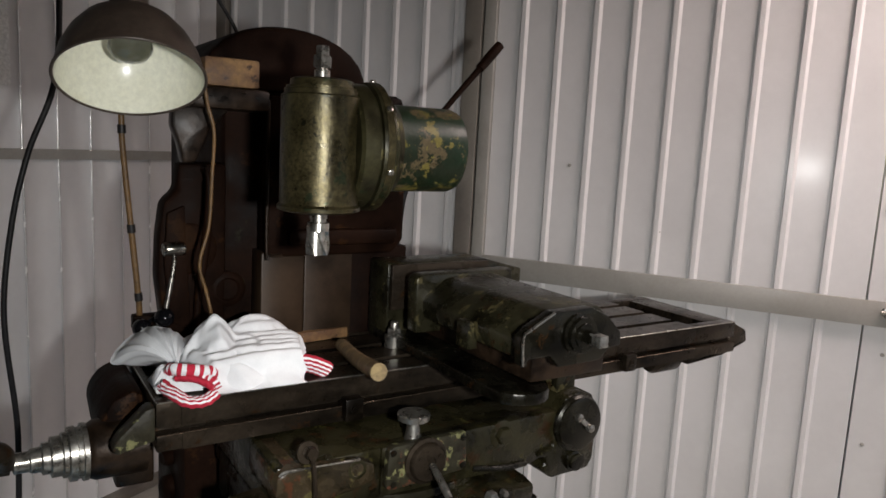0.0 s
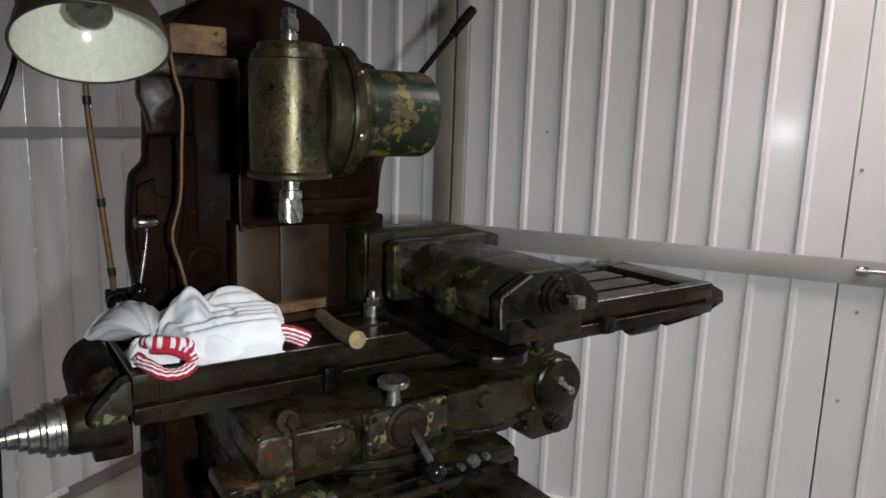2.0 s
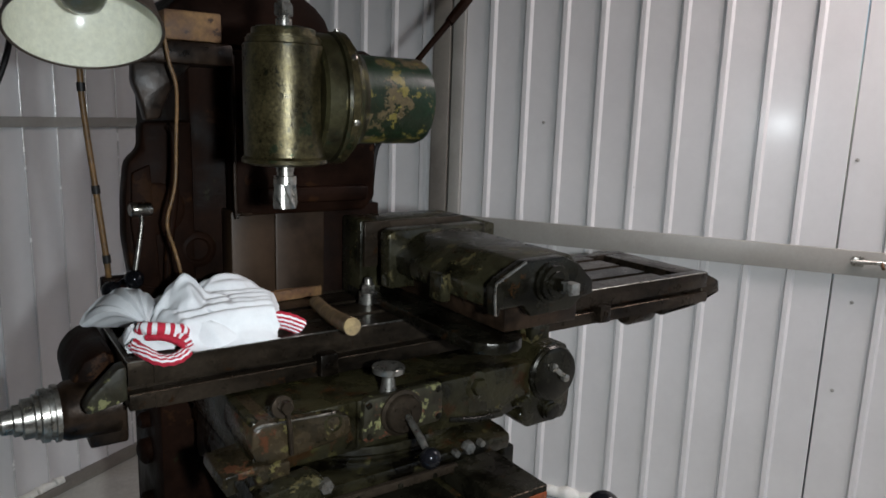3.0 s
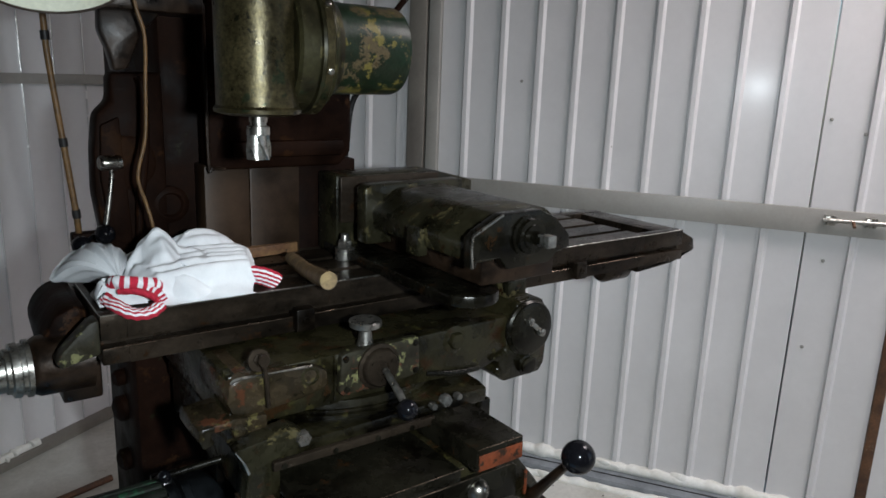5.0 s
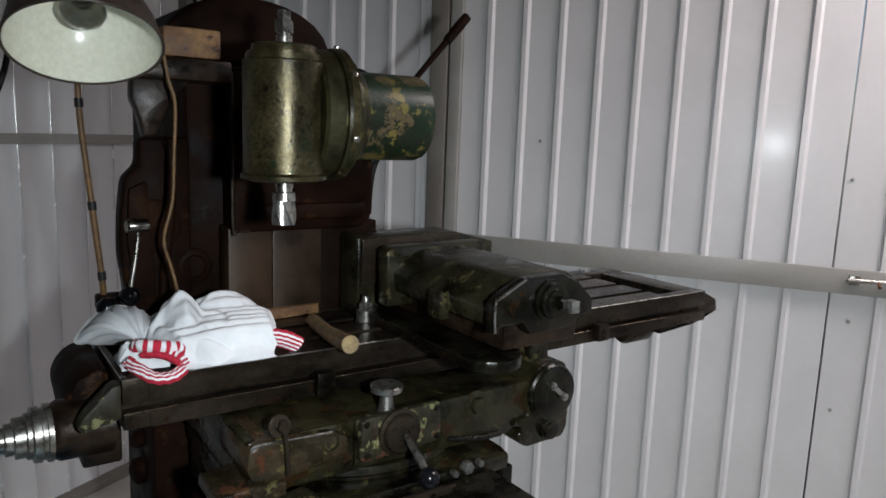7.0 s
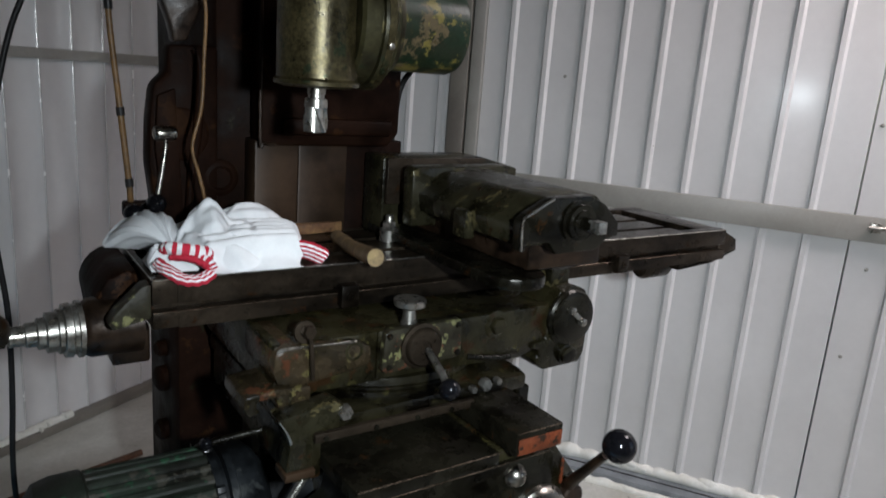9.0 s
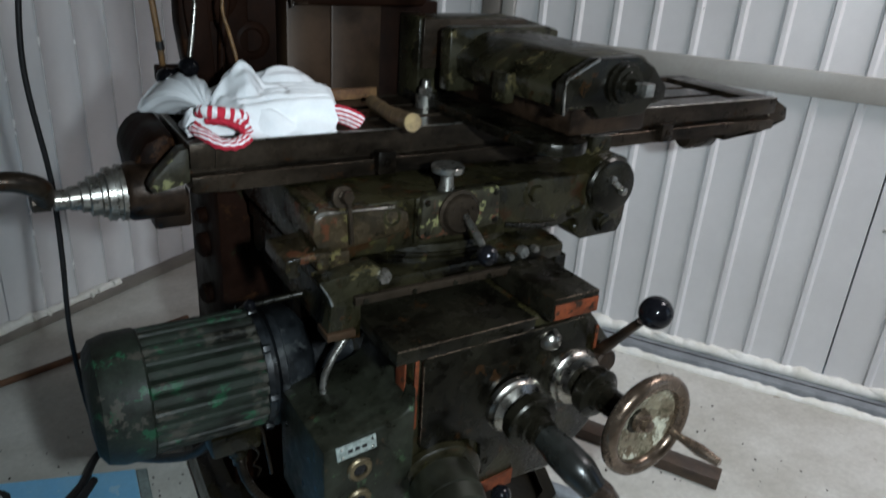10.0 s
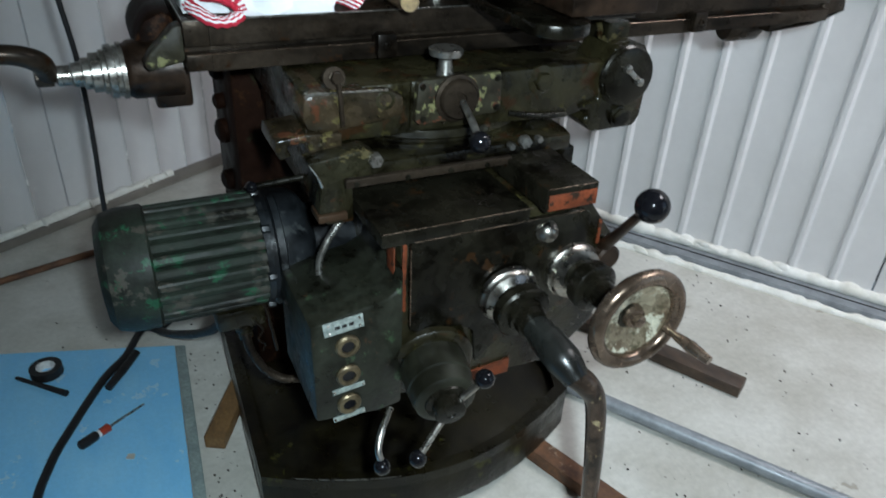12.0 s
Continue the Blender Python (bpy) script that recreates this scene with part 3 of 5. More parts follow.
part("cast_ridge", bm, M_COLUMN, column)
bm = B()
prism(bm, [(0.288, 1.36, 1.545), (0.286, 1.36, 1.508), (0.298, 1.36, 1.478), (0.306, 1.36, 1.440), (0.330, 1.36, 1.445), (0.352, 1.36, 1.50), (0.392, 1.36, 1.545)], (0, 0.035, 0), 0.006)
box(bm, 0.274, 0.456, 1.325, 1.43, 1.542, 1.582, 0.008)
part("ledge", bm, M_BOSS, column, "rust-brown cast ledge with a gusset")
bm = B()
prism(bm, [(0.400, 1.41, 1.442), (0.308, 1.41, 1.438), (0.306, 1.41, 1.388), (0.281, 1.41, 1.364), (0.273, 1.41, 1.30), (0.270, 1.41, 1.22), (0.284, 1.41, 1.10), (0.400, 1.41, 1.07)], (0, 0.06, 0), 0.010)
lathe(bm, (0.330, 1.412, 1.275), (0, -1, 0), [(0, 0.050), (0.006, 0.050), (0.010, 0.044)], 30)
prism(bm, [(0.318, 1.40, 1.36), (0.286, 1.40, 1.345), (0.280, 1.40, 1.25), (0.292, 1.40, 1.13), (0.330, 1.40, 1.12)], (0, 0.014, 0), 0.004)
part("gear_housing", bm, M_COLUMN, column, "dark lumpy speed gear housing")
bm = B()
for z, r in ((0.95, 0.020), (0.88, 0.022), (0.81, 0.018), (0.74, 0.028), (0.62, 0.024), (0.50, 0.030)):
    lathe(bm, (0.33, 1.52, z), (-1, -0.25, 0), [(0, r), (0.028, r), (0.034, r * 0.7)], 16)
each("cover_screw", bm, M_COLUMN, column)
bm = B()
lathe(bm, (0.316, 1.404, 1.277), (-1, -0.15, 0), [(0, 0.0135), (0.006, 0.014), (0.034, 0.014), (0.038, 0.011)], 20)
lever = part("speed_lever", bm, M_CHROME, mill, "polished speed lever")
bm = B()
tube(bm, [(0.2985, 1.398, 1.268), (0.2965, 1.398, 1.240), (0.281, 1.394, 1.155)], [0.0042, 0.0045, 0.0050], 10)
part("rod", bm, M_CHROME, lever)
bm = B()
ball(bm, (0.279, 1.392, 1.147), 0.0185)
ball(bm, (0.240, 1.40, 1.128), 0.0175)
tube(bm, [(0.2445, 1.42, 1.127), (0.32, 1.46, 1.16)], 0.004)
each("ball_knob", bm, M_BLACK, lever, "black ball knobs")
bm = B()
tube(bm, [(0.78, 1.50, 1.39), (0.965, 1.50, 1.598), (1.06, 1.50, 1.702)], [0.007, 0.007, 0.0085])
tube(bm, [(1.05, 1.50, 1.691), (1.085, 1.50, 1.73), (1.108, 1.50, 1.755)], [0.0115, 0.013, 0.012])
part("long_lever", bm, M_COLUMN, mill, "long dark hand lever with a rubber grip")
bm = B()
tube(bm, [(0.845, 1.40, 1.45), (0.82, 1.44, 1.39), (0.812, 1.45, 1.30), (0.807, 1.45, 1.26)], 0.0065)
pipe = part("oil_hose", bm, M_RUBBER, mill, "thin dark oil hose")
bm = B()
lathe(bm, (0.806, 1.45, 1.262), (0, 0, -1), [(0, 0.009), (0.012, 0.009), (0.012, 0.0075), (0.03, 0.0075), (0.03, 0.010), (0.04, 0.010)], 8)
part("fitting", bm, M_BRASS, pipe, "brass fitting")

# vertical head
HX, HY = 0.436, 1.037
bm = B()
lathe(bm, (HX, HY, 1.386), (0, 0, 1), [(0, 0.050), (0.004, 0.064), (0.010, 0.0645), (0.014, 0.0605), (0.176, 0.0605), (0.178, 0.058)], 40)
head = part("spindle_head", bm, M_HEAD, mill, "worn silver-green vertical spindle head")
bm = B()
lathe(bm, (HX, HY, 1.564), (0, 0, 1), [(0, 0.056), (0.008, 0.056), (0.0085, 0.053), (0.012, 0.053), (0.0125, 0.048), (0.022, 0.047), (0.024, 0.042)], 40)
part("top_ring", bm, M_HEAD, head, "worn silver ring")
bm = B()
lathe(bm, (HX, HY, 1.585), (0, 0, 1), [(0, 0.012), (0.016, 0.012), (0.016, 0.009), (0.022, 0.009)], 20)
hexa(bm, (HX, HY, 1.605), (0, 0, 1), 0.0145, 0.018)
hexa(bm, (HX, HY, 1.623), (0, 0, 1), 0.0105, 0.014)
part("drawbar_nut", bm, M_EDGE, head)
bm = B()
lathe(bm, (HX, HY, 1.388), (0, 0, -1), [(0, 0.014), (0.012, 0.014), (0.012, 0.0125), (0.018, 0.0125), (0.019, 0.017), (0.031, 0.018)], 24)
part("spindle_nose", bm, M_CHROME, head, "polished spindle nose")
bm = B()
rings = []
for k in range(13):
    z = 1.357 - k * 0.0031
    ring = []
    for i in range(48):
        a = 6.28318 * i / 48
        tooth = (i * 6 / 48) % 1
        r = 0.0185 - 0.0050 * tooth
        ring.append(bm.verts.new((HX + r * math.cos(a + k * 0.085), HY + r * math.sin(a + k * 0.085), z)))
    rings.append(ring)
for a, c in zip(rings, rings[1:]):
    for i in range(48):
        bm.faces.new((a[i], a[(i + 1) % 48], c[(i + 1) % 48], c[i]))
bm.faces.new(rings[0]), bm.faces.new(rings[-1][::-1])
bmesh.ops.recalc_face_normals(bm, faces=bm.faces[:])
part("end_mill", bm, M_EDGE, head, "fluted steel end mill", 25)
bm = B()
box(bm, 0.455, 0.506, HY - 0.035, HY + 0.060, 1.405, 1.568, 0.008)
part("clamp_block", bm, M_HEAD, head)
bm = B()
for z in (1.527, 1.449):
    hexa(bm, (0.494, 1.006, z), (0.25, -1, 0), 0.011, 0.012)
    lathe(bm, (0.494, 1.010, z), (0.25, -1, 0), [(0, 0.014), (0.004, 0.014)], 16)
each("clamp_bolt", bm, M_EDGE, head)
FA = Vector((0.985, -0.10, 0)).normalized()
F0 = Vector((0.482, 1.062, 1.489))
bm = B()
lathe(bm, F0, FA, [(0, 0.070), (0.001, 0.094), (0.006, 0.099), (0.030, 0.099), (0.031, 0.095), (0.034, 0.095), (0.035, 0.102), (0.040, 0.103)], 48)
flange = part("head_flange", bm, M_FLANGE, mill, "chipped green round flange")
bm = B()
lathe(bm, F0, FA, [(0.0405, 0.1032), (0.052, 0.1032), (0.054, 0.100)], 48)
part("scale_ring", bm, M_HEAD, flange, "dull graduated ring")
bm = B()
lathe(bm, F0, FA, [(0.0545, 0.092), (0.064, 0.090), (0.070, 0.080), (0.080, 0.073)], 48)
part("collar", bm, M_FLANGE, flange)
bm = B()
side = FA.cross(UP)
for a in (35, 85, 140, -20):
    d = (side * math.cos(radians(a)) + UP * math.sin(radians(a)))
    lathe(bm, F0 + FA * 0.047 + d * 0.102, d, [(0, 0.005), (0.004, 0.005), (0.005, 0.003)], 10)
each("index_screw", bm, M_CHROME, flange)
bm = B()
lathe(bm, F0, FA, [(0.078, 0.0735), (0.085, 0.0710), (0.186, 0.0700), (0.196, 0.066), (0.199, 0.060), (0.200, 0.03)], 44)
part("motor_cap", bm, M_GREEN, mill, "dark green drum with chipped ochre patches")
bm = B()
box(bm, 0.54, 0.66, 1.10, 1.36, 1.42, 1.56, 0.012)
part("head_arm", bm, M_COLUMN, mill)

# knee
bm = B()
prism(bm, [(0.47, 0.852, 0.785), (0.47, 0.852, 0.60), (0.47, 0.852, 0.455), (0.80, 0.852, 0.44), (0.892, 0.852, 0.52), (0.905, 0.852, 0.71), (0.868, 0.852, 0.755), (0.83, 0.852, 0.806), (0.70, 0.852, 0.806), (0.70, 0.852, 0.785)], (0, 0.51, 0), 0.010)
knee = part("knee", bm, M_CAST, mill, "dark oily knee casting")
bm = B()
box(bm, 0.434, 0.703, 0.840, 1.362, 0.782, 0.808, 0.0025)
part("top_way", bm, M_SLAB, knee, "dark oiled slideway")
bm = B()
box(bm, 0.712, 0.815, 0.812, 1.362, 0.810, 0.853, 0.003)
part("raised_way", bm, M_SLAB, knee, "dark raised steel way")
bm = B()
box(bm, 0.716, 0.812, 0.8092, 0.8118, 0.813, 0.842, 0.001)
box(bm, 0.862, 0.868, 0.849, 0.856, 0.70, 0.75, 0.001)
box(bm, 0.466, 0.4695, 0.870, 0.900, 0.64, 0.782, 0.001)
box(bm, 0.4735, 0.481, 0.8485, 0.8518, 0.645, 0.782, 0.001)
prism(bm, [(0.60, 0.8485, 0.447), (0.70, 0.8485, 0.443), (0.70, 0.8485, 0.478), (0.615, 0.8485, 0.470)], (0, 0.003, 0))
each("bare_primer", bm, M_PRIMER, knee, "red-orange primer showing through")
bm = B()
cover = [(0.484, 0.775), (0.487, 0.784), (0.82, 0.784), (0.832, 0.775), (0.832, 0.60), (0.80, 0.585), (0.70, 0.575), (0.62, 0.50), (0.61, 0.575), (0.585, 0.595), (0.50, 0.600), (0.486, 0.61)]
prism(bm, [(x, 0.840, z) for x, z in cover], (0, 0.0115, 0), 0.002)
cov = part("front_cover", bm, M_SLAB, knee, "dark bolted front cover")
bm = B()
for x, z in ((0.498, 0.765), (0.66, 0.772), (0.80, 0.77), (0.498, 0.625), (0.625, 0.53), (0.57, 0.772), (0.80, 0.62)):
    lathe(bm, (x, 0.8415, z), (0, -1, 0), [(0, 0.007), (0.003, 0.007), (0.0035, 0.0045), (0.001, 0.004)], 12)
each("cap_screw", bm, M_SLAB, cov)
bm = B()
tube(bm, [(0.436, 0.8405, 0.8072), (0.708, 0.8405, 0.8072)], 0.0010, 6)
tube(bm, [(0.716, 0.8122, 0.8522), (0.811, 0.8122, 0.8522)], 0.0009, 6)
tube(bm, [(0.490, 0.8400, 0.7835), (0.818, 0.8400, 0.7835)], 0.0009, 6)
tube(bm, [(0.4848, 0.8402, 0.770), (0.4862, 0.8402, 0.62)], 0.0010, 6)
each("rubbed_edge", bm, M_WHEEL, knee, "rubbed steel edge")
bm = B()
ball(bm, (0.740, 0.838, 0.757), 0.020)
lathe(bm, (0.740, 0.840, 0.757), (0, -1, 0), [(0, 0.021), (0.003, 0.021)], 20)
part("sight_dome", bm, M_CHROME, knee, "polished dome")
bm = B()
lathe(bm, (0.727, 0.840, 0.722), (0, -1, 0), [(0, 0.012), (0.002, 0.012)], 16)
part("plug", bm, M_CAST, knee)

# elevating crank shaft
bm = B()
lathe(bm, (0.672, 0.840, 0.645), (0, -1, -0.10), [(0, 0.057), (0.010, 0.057), (0.014, 0.053), (0.020, 0.052), (0.030, 0.040)], 36)
s1 = part("crank_collar", bm, M_CHROME, mill, "polished graduated collar")
bm = B()
lathe(bm, (0.673, 0.812, 0.642), (0, -1, -0.10), [(0, 0.036), (0.010, 0.036), (0.012, 0.050), (0.032, 0.052), (0.036, 0.049), (0.038, 0.034), (0.048, 0.034), (0.050, 0.029), (0.064, 0.028)], 36)
part("dial", bm, M_SLAB, s1, "dark ring dial")
bm = B()
tube(bm, [(0.696, 0.648, 0.598), (0.714, 0.634, 0.582), (0.733, 0.626, 0.542), (0.743, 0.617, 0.440), (0.752, 0.614, 0.330), (0.760, 0.614, 0.225)],
     [0.0215, 0.021, 0.0180, 0.0165, 0.0150, 0.0125], 18)
crank = part("crank_handle", bm, M_CRANK, mill, "bent steel crank arm with worn cream paint")
bm = B()
tube(bm, [(0.757, 0.612, 0.245), (0.761, 0.560, 0.235), (0.764, 0.50, 0.226)], [0.010, 0.013, 0.011])
part("grip", bm, M_EDGE, crank)
bm = B()
tube(bm, [(0.680, 0.752, 0.629), (0.683, 0.712, 0.622), (0.689, 0.672, 0.612), (0.698, 0.640, 0.592)], [0.024, 0.0295, 0.0305, 0.0225], 24)
part("shoulder", bm, M_SHOULDER, crank, "dark rounded crank shoulder")

# cross feed handwheel
WC = Vector((0.826, 0.668, 0.660))
WA = Vector((-0.02, -1, 0.0)).normalized()
bm = B()
lathe(bm, (0.806, 0.840, 0.664), (0, -1, 0), [(0, 0.056), (0.009, 0.056), (0.013, 0.052), (0.022, 0.050), (0.026, 0.036)], 36)
s2 = part("wheel_collar", bm, M_CHROME, mill, "polished graduated collar")
bm = B()
lathe(bm, (0.808, 0.816, 0.663), (0.08, -1, -0.02), [(0, 0.034), (0.010, 0.034), (0.012, 0.028), (0.020, 0.028), (0.022, 0.045), (0.046, 0.047), (0.050, 0.043), (0.052, 0.031), (0.060, 0.031), (0.062, 0.026), (0.10, 0.024), (0.135, 0.022)], 36)
part("dial", bm, M_SLAB, s2, "dark ring dial")
bm = B()
R, r = 0.083, 0.0142
seg = 56
rings = []
for i in range(seg):
    a = 6.28318 * i / seg
    u = Vector((math.cos(a), 0, math.sin(a)))
    rings.append([bm.verts.new(WC + u * (R + r * math.cos(6.28318 * j / 14)) + Vector((0, r * math.sin(6.28318 * j / 14), 0))) for j in range(14)])
for i in range(seg):
    for j in range(14):
        a, c = rings[i], rings[(i + 1) % seg]
        bm.faces.new((a[j], c[j], c[(j + 1) % 14], a[(j + 1) % 14]))
bmesh.ops.recalc_face_normals(bm, faces=bm.faces[:])
wheel = part("handwheel", bm, M_WHEEL, mill, "worn steel handwheel with a dished chipped web")
bm = B()
lathe(bm, WC + Vector((0, -0.004, 0)), (0, 1, 0), [(0.024, 0.020), (0.018, 0.030), (0.012, 0.058), (0.002, 0.079), (0.008, 0.081), (0.020, 0.058), (0.030, 0.022)], 44)
part("web", bm, M_WEBPAINT, wheel, "dished web with flaking pale paint")
bm = B()
lathe(bm, WC + Vector((0, 0.030, 0)), (0, -1, 0), [(0, 0.024), (0.018, 0.021), (0.026, 0.018), (0.027, 0.012), (0.038, 0.011), (0.040, 0.008)], 28)
part("hub", bm, M_WHEEL, wheel)
bm = B()
H0 = WC + Vector((0.060, -0.005, -0.028))
tube(bm, [H0, H0 + Vector((0.004, -0.02, -0.002)), H0 + Vector((0.012, -0.055, -0.006)), H0 + Vector((0.020, -0.092, -0.010))], [0.006, 0.007, 0.0115, 0.008])
part("spinner", bm, M_WHEEL, wheel, "dark polished spinner handle")

# clamp lever with the large ball
bm = B()
tube(bm, [(0.880, 0.850, 0.690), (0.872, 0.805, 0.745), (0.855, 0.745, 0.815)], [0.013, 0.010, 0.008])
lathe(bm, (0.885, 0.865, 0.672), (0, -1, 0), [(0, 0.026), (0.030, 0.026), (0.034, 0.021)])
lev = part("clamp_lever", bm, M_BOSS, mill, "rusty clamp lever")
bm = B()
ball(bm, (0.845, 0.711, 0.850), 0.0285)
part("ball_knob", bm, M_BLACK, lev, "large glossy black ball knob")

# feed control drum below the cover
D0, DA = Vector((0.530, 0.848, 0.531)), Vector((-0.13, -1, -0.14)).normalized()
bm = B()
lathe(bm, D0, DA, [(0, 0.078), (0.012, 0.078), (0.016, 0.074), (0.018, 0.062)], 40)
drum = part("feed_drum", bm, M_CAST, mill, "dark green feed control drum")
bm = B()
lathe(bm, D0, DA, [(0.016, 0.060), (0.066, 0.059), (0.068, 0.056), (0.071, 0.056), (0.072, 0.058), (0.098, 0.054), (0.104, 0.046)], 40)
part("drum_body", bm, M_OLIVE, drum)
bm = B()
lathe(bm, D0, DA, [(0.102, 0.040), (0.108, 0.038), (0.110, 0.028), (0.128, 0.027), (0.131, 0.023), (0.1315, 0.009), (0.130, 0.008)], 32)
part("drum_hub", bm, M_SLAB, drum)
for c, rod, r in (((0.403, 0.752, 0.402), [(0.442, 0.815, 0.470), (0.418, 0.790, 0.452), (0.402, 0.768, 0.430), (0.403, 0.754, 0.408)], 0.0150),
                  ((0.456, 0.722, 0.430), [(0.505, 0.738, 0.482), (0.480, 0.730, 0.456), (0.460, 0.723, 0.434)], 0.0155),
                  ((0.573, 0.722, 0.569), [(0.530, 0.735, 0.520), (0.552, 0.728, 0.546), (0.570, 0.723, 0.566)], 0.0170)):
    bm = B()
    tube(bm, rod, 0.0062)
    fl = part("feed_lever", bm, M_CHROME, mill, "short polished feed lever")
    bm = B()
    ball(bm, c, r)
    part("ball_knob", bm, M_BLACK, fl, "glossy black ball knob")

# push-button box
bm = B()
prism(bm, [(0.314, 0.836, 0.462), (0.428, 0.836, 0.448), (0.472, 0.836, 0.455), (0.472, 0.836, 0.735), (0.464, 0.836, 0.702), (0.440, 0.836, 0.688), (0.312, 0.836, 0.664)], (0, 0.20, 0), 0.006)
sw = part("switch_box", bm, M_BOX, mill, "dark blue-green push-button box")
for z in (0.613, 0.551, 0.487):
    bm = B()
    lathe(bm, (0.373, 0.8365, z), (0, -1, 0), [(0.0, 0.0215), (0.004, 0.0215), (0.007, 0.0185), (0.007, 0.0120), (0.001, 0.0115)], 32)
    rg = part("button_ring", bm, M_BRASS, sw, "dull brass button ring")
    bm = B()
    lathe(bm, (0.373, 0.8360, z), (0, -1, 0), [(0.0, 0.0108), (0.0035, 0.0108)], 24)
    part("button", bm, M_BLACK, rg, "recessed dark button")
bm = B()
tl = pose(0.368, 0, 0.657, 0, -6, 0)
box(bm, -0.035, 0.033, 0.8335, 0.8362, -0.013, 0.013, 0.0008, tl)
for z in (0.522, 0.460):
    box(bm, -0.029, 0.029, 0.8335, 0.8362, -0.005, 0.005, 0.0008, pose(0.373, 0, z, 0, -6, 0))
pl = each("name_plate", bm, M_ALU, sw, "small riveted aluminium plates")
bm = B()
for dx, dz in ((-0.026, -0.008), (0.026, -0.008), (-0.026, 0.008), (0.026, 0.008)):
    ball(bm, tl @ Vector((dx, 0.8335, dz)), 0.0026)
for z in (0.522, 0.460):
    for dx in (-0.026, 0.026):
        ball(bm, pose(0.373, 0, z, 0, -6, 0) @ Vector((dx, 0.8335, 0)), 0.0026)
each("rivet", bm, M_CHROME, sw)
bm = B()
for dx in (-0.012, 0.0, 0.012):
    box(bm, dx - 0.004, dx + 0.004, 0.8325, 0.8334, -0.003, 0.003, 0, tl)
each("plate_mark", bm, M_RUBBER, pl[0], "unreadable engraved marks")
bm = B()
tube(bm, [(0.416, 0.985, 0.765), (0.390, 0.98, 0.735), (0.371, 0.975, 0.700), (0.366, 0.97, 0.66)], 0.0065)
part("conduit", bm, M_EDGE, mill, "bent metal conduit")

# feed motor
MY, MZ, MR = 1.130, 0.655, 0.108
bm = B()
lathe(bm, (0.110, MY, MZ), (-1, 0, 0), [(0, 0.104), (0.006, 0.112), (0.050, 0.111), (0.074, 0.104), (0.086, 0.086), (0.090, 0.05)], 44)
motor = part("feed_motor", bm, M_MOTOR, mill, "dusty green finned electric feed motor")
bm = B()
seg = 168
prof = [(MR - 0.011, MR - 0.002, MR, MR, MR, MR - 0.002)[i % 6] for i in range(seg)]
ra, rb = [], []
for i in range(seg):
    a = 6.28318 * i / seg
    ra.append(bm.verts.new((0.108, MY + prof[i] * math.cos(a), MZ + prof[i] * math.sin(a))))
    rb.append(bm.verts.new((0.292, MY + prof[i] * math.cos(a), MZ + prof[i] * math.sin(a))))
for i in range(seg):
    bm.faces.new((ra[i], ra[(i + 1) % seg], rb[(i + 1) % seg], rb[i]))
bm.faces.new(ra[::-1]), bm.faces.new(rb)
bmesh.ops.recalc_face_normals(bm, faces=bm.faces[:])
part("finned_body", bm, M_MOTOR, motor, "finned motor body", 20)
bm = B()
lathe(bm, (0.292, MY, MZ), (1, 0, 0), [(0, 0.110), (0.010, 0.113), (0.011, 0.103), (0.020, 0.103), (0.022, 0.115), (0.034, 0.115), (0.037, 0.107), (0.072, 0.103), (0.086, 0.090), (0.098, 0.070), (0.20, 0.060)], 44)
part("motor_flange", bm, M_BLUEBLACK, motor, "dark bolted motor flange")
bm = B()
for a in range(0, 360, 45):
    hexa(bm, (0.304, MY + 0.112 * math.cos(radians(a)), MZ + 0.112 * math.sin(radians(a))), (-1, 0, 0), 0.008, 0.014)
each("flange_bolt", bm, M_BLUEBLACK, motor)
bm = B()
box(bm, 0.195, 0.285, MY - 0.075, MY + 0.06, MZ - 0.128, MZ - 0.085, 0.008)
lathe(bm, (0.243, MY - 0.060, MZ - 0.125), (0.1, -0.15, -1), [(0, 0.017), (0.012, 0.017), (0.013, 0.013), (0.030, 0.013)], 18)
part("terminal_box", bm, M_CAST, motor, "small cast terminal box with a cable gland")
bm = B()
hose = smooth_line([(0.244, 1.060, 0.515), (0.250, 1.055, 0.475), (0.272, 1.050, 0.425), (0.304, 1.045, 0.395), (0.352, 1.040, 0.385)], 14)
tube(bm, hose, [0.0092 if i % 2 else 0.0080 for i in range(len(hose))], 12, 2)
part("armoured_hose", bm, M_TABLE, motor, "bent ribbed metal cable hose", 70)
bm = B()
tube(bm, [(0.270, 1.062, 0.575), (0.285, 1.062, 0.565), (0.294, 1.060, 0.51), (0.300, 1.058, 0.46)], 0.0032, 10)
tube(bm, [(0.262, 1.05, 0.545), (0.274, 1.045, 0.525), (0.264, 1.045, 0.505), (0.276, 1.045, 0.490), (0.270, 1.045, 0.475)], 0.0022, 8)
each("lead", bm, M_TABLE, motor, "thin grey lead")

# saddle
bm = B()
prism(bm, [(0.378, 0.965, 0.845), (0.392, 0.955, 0.845), (0.855, 0.962, 0.845), (0.865, 1.0, 0.845), (0.865, 1.40, 0.845), (0.378, 1.40, 0.845)], (0, 0, 0.03), 0.006)
box(bm, 0.380, 0.428, 0.955, 1.38, 0.775, 0.850, 0.004)
box(bm, 0.832, 0.866, 0.962, 1.38, 0.79, 0.850, 0.004)
saddle = part("saddle", bm, M_CAST, mill, "oil-blackened green saddle casting")
bm = B()
lathe(bm, (0.640, 1.215, 0.872), (0, 0, 1), [(0, 0.238), (0.010, 0.240), (0.012, 0.233), (0.016, 0.233), (0.017, 0.228), (0.030, 0.226)], 72)
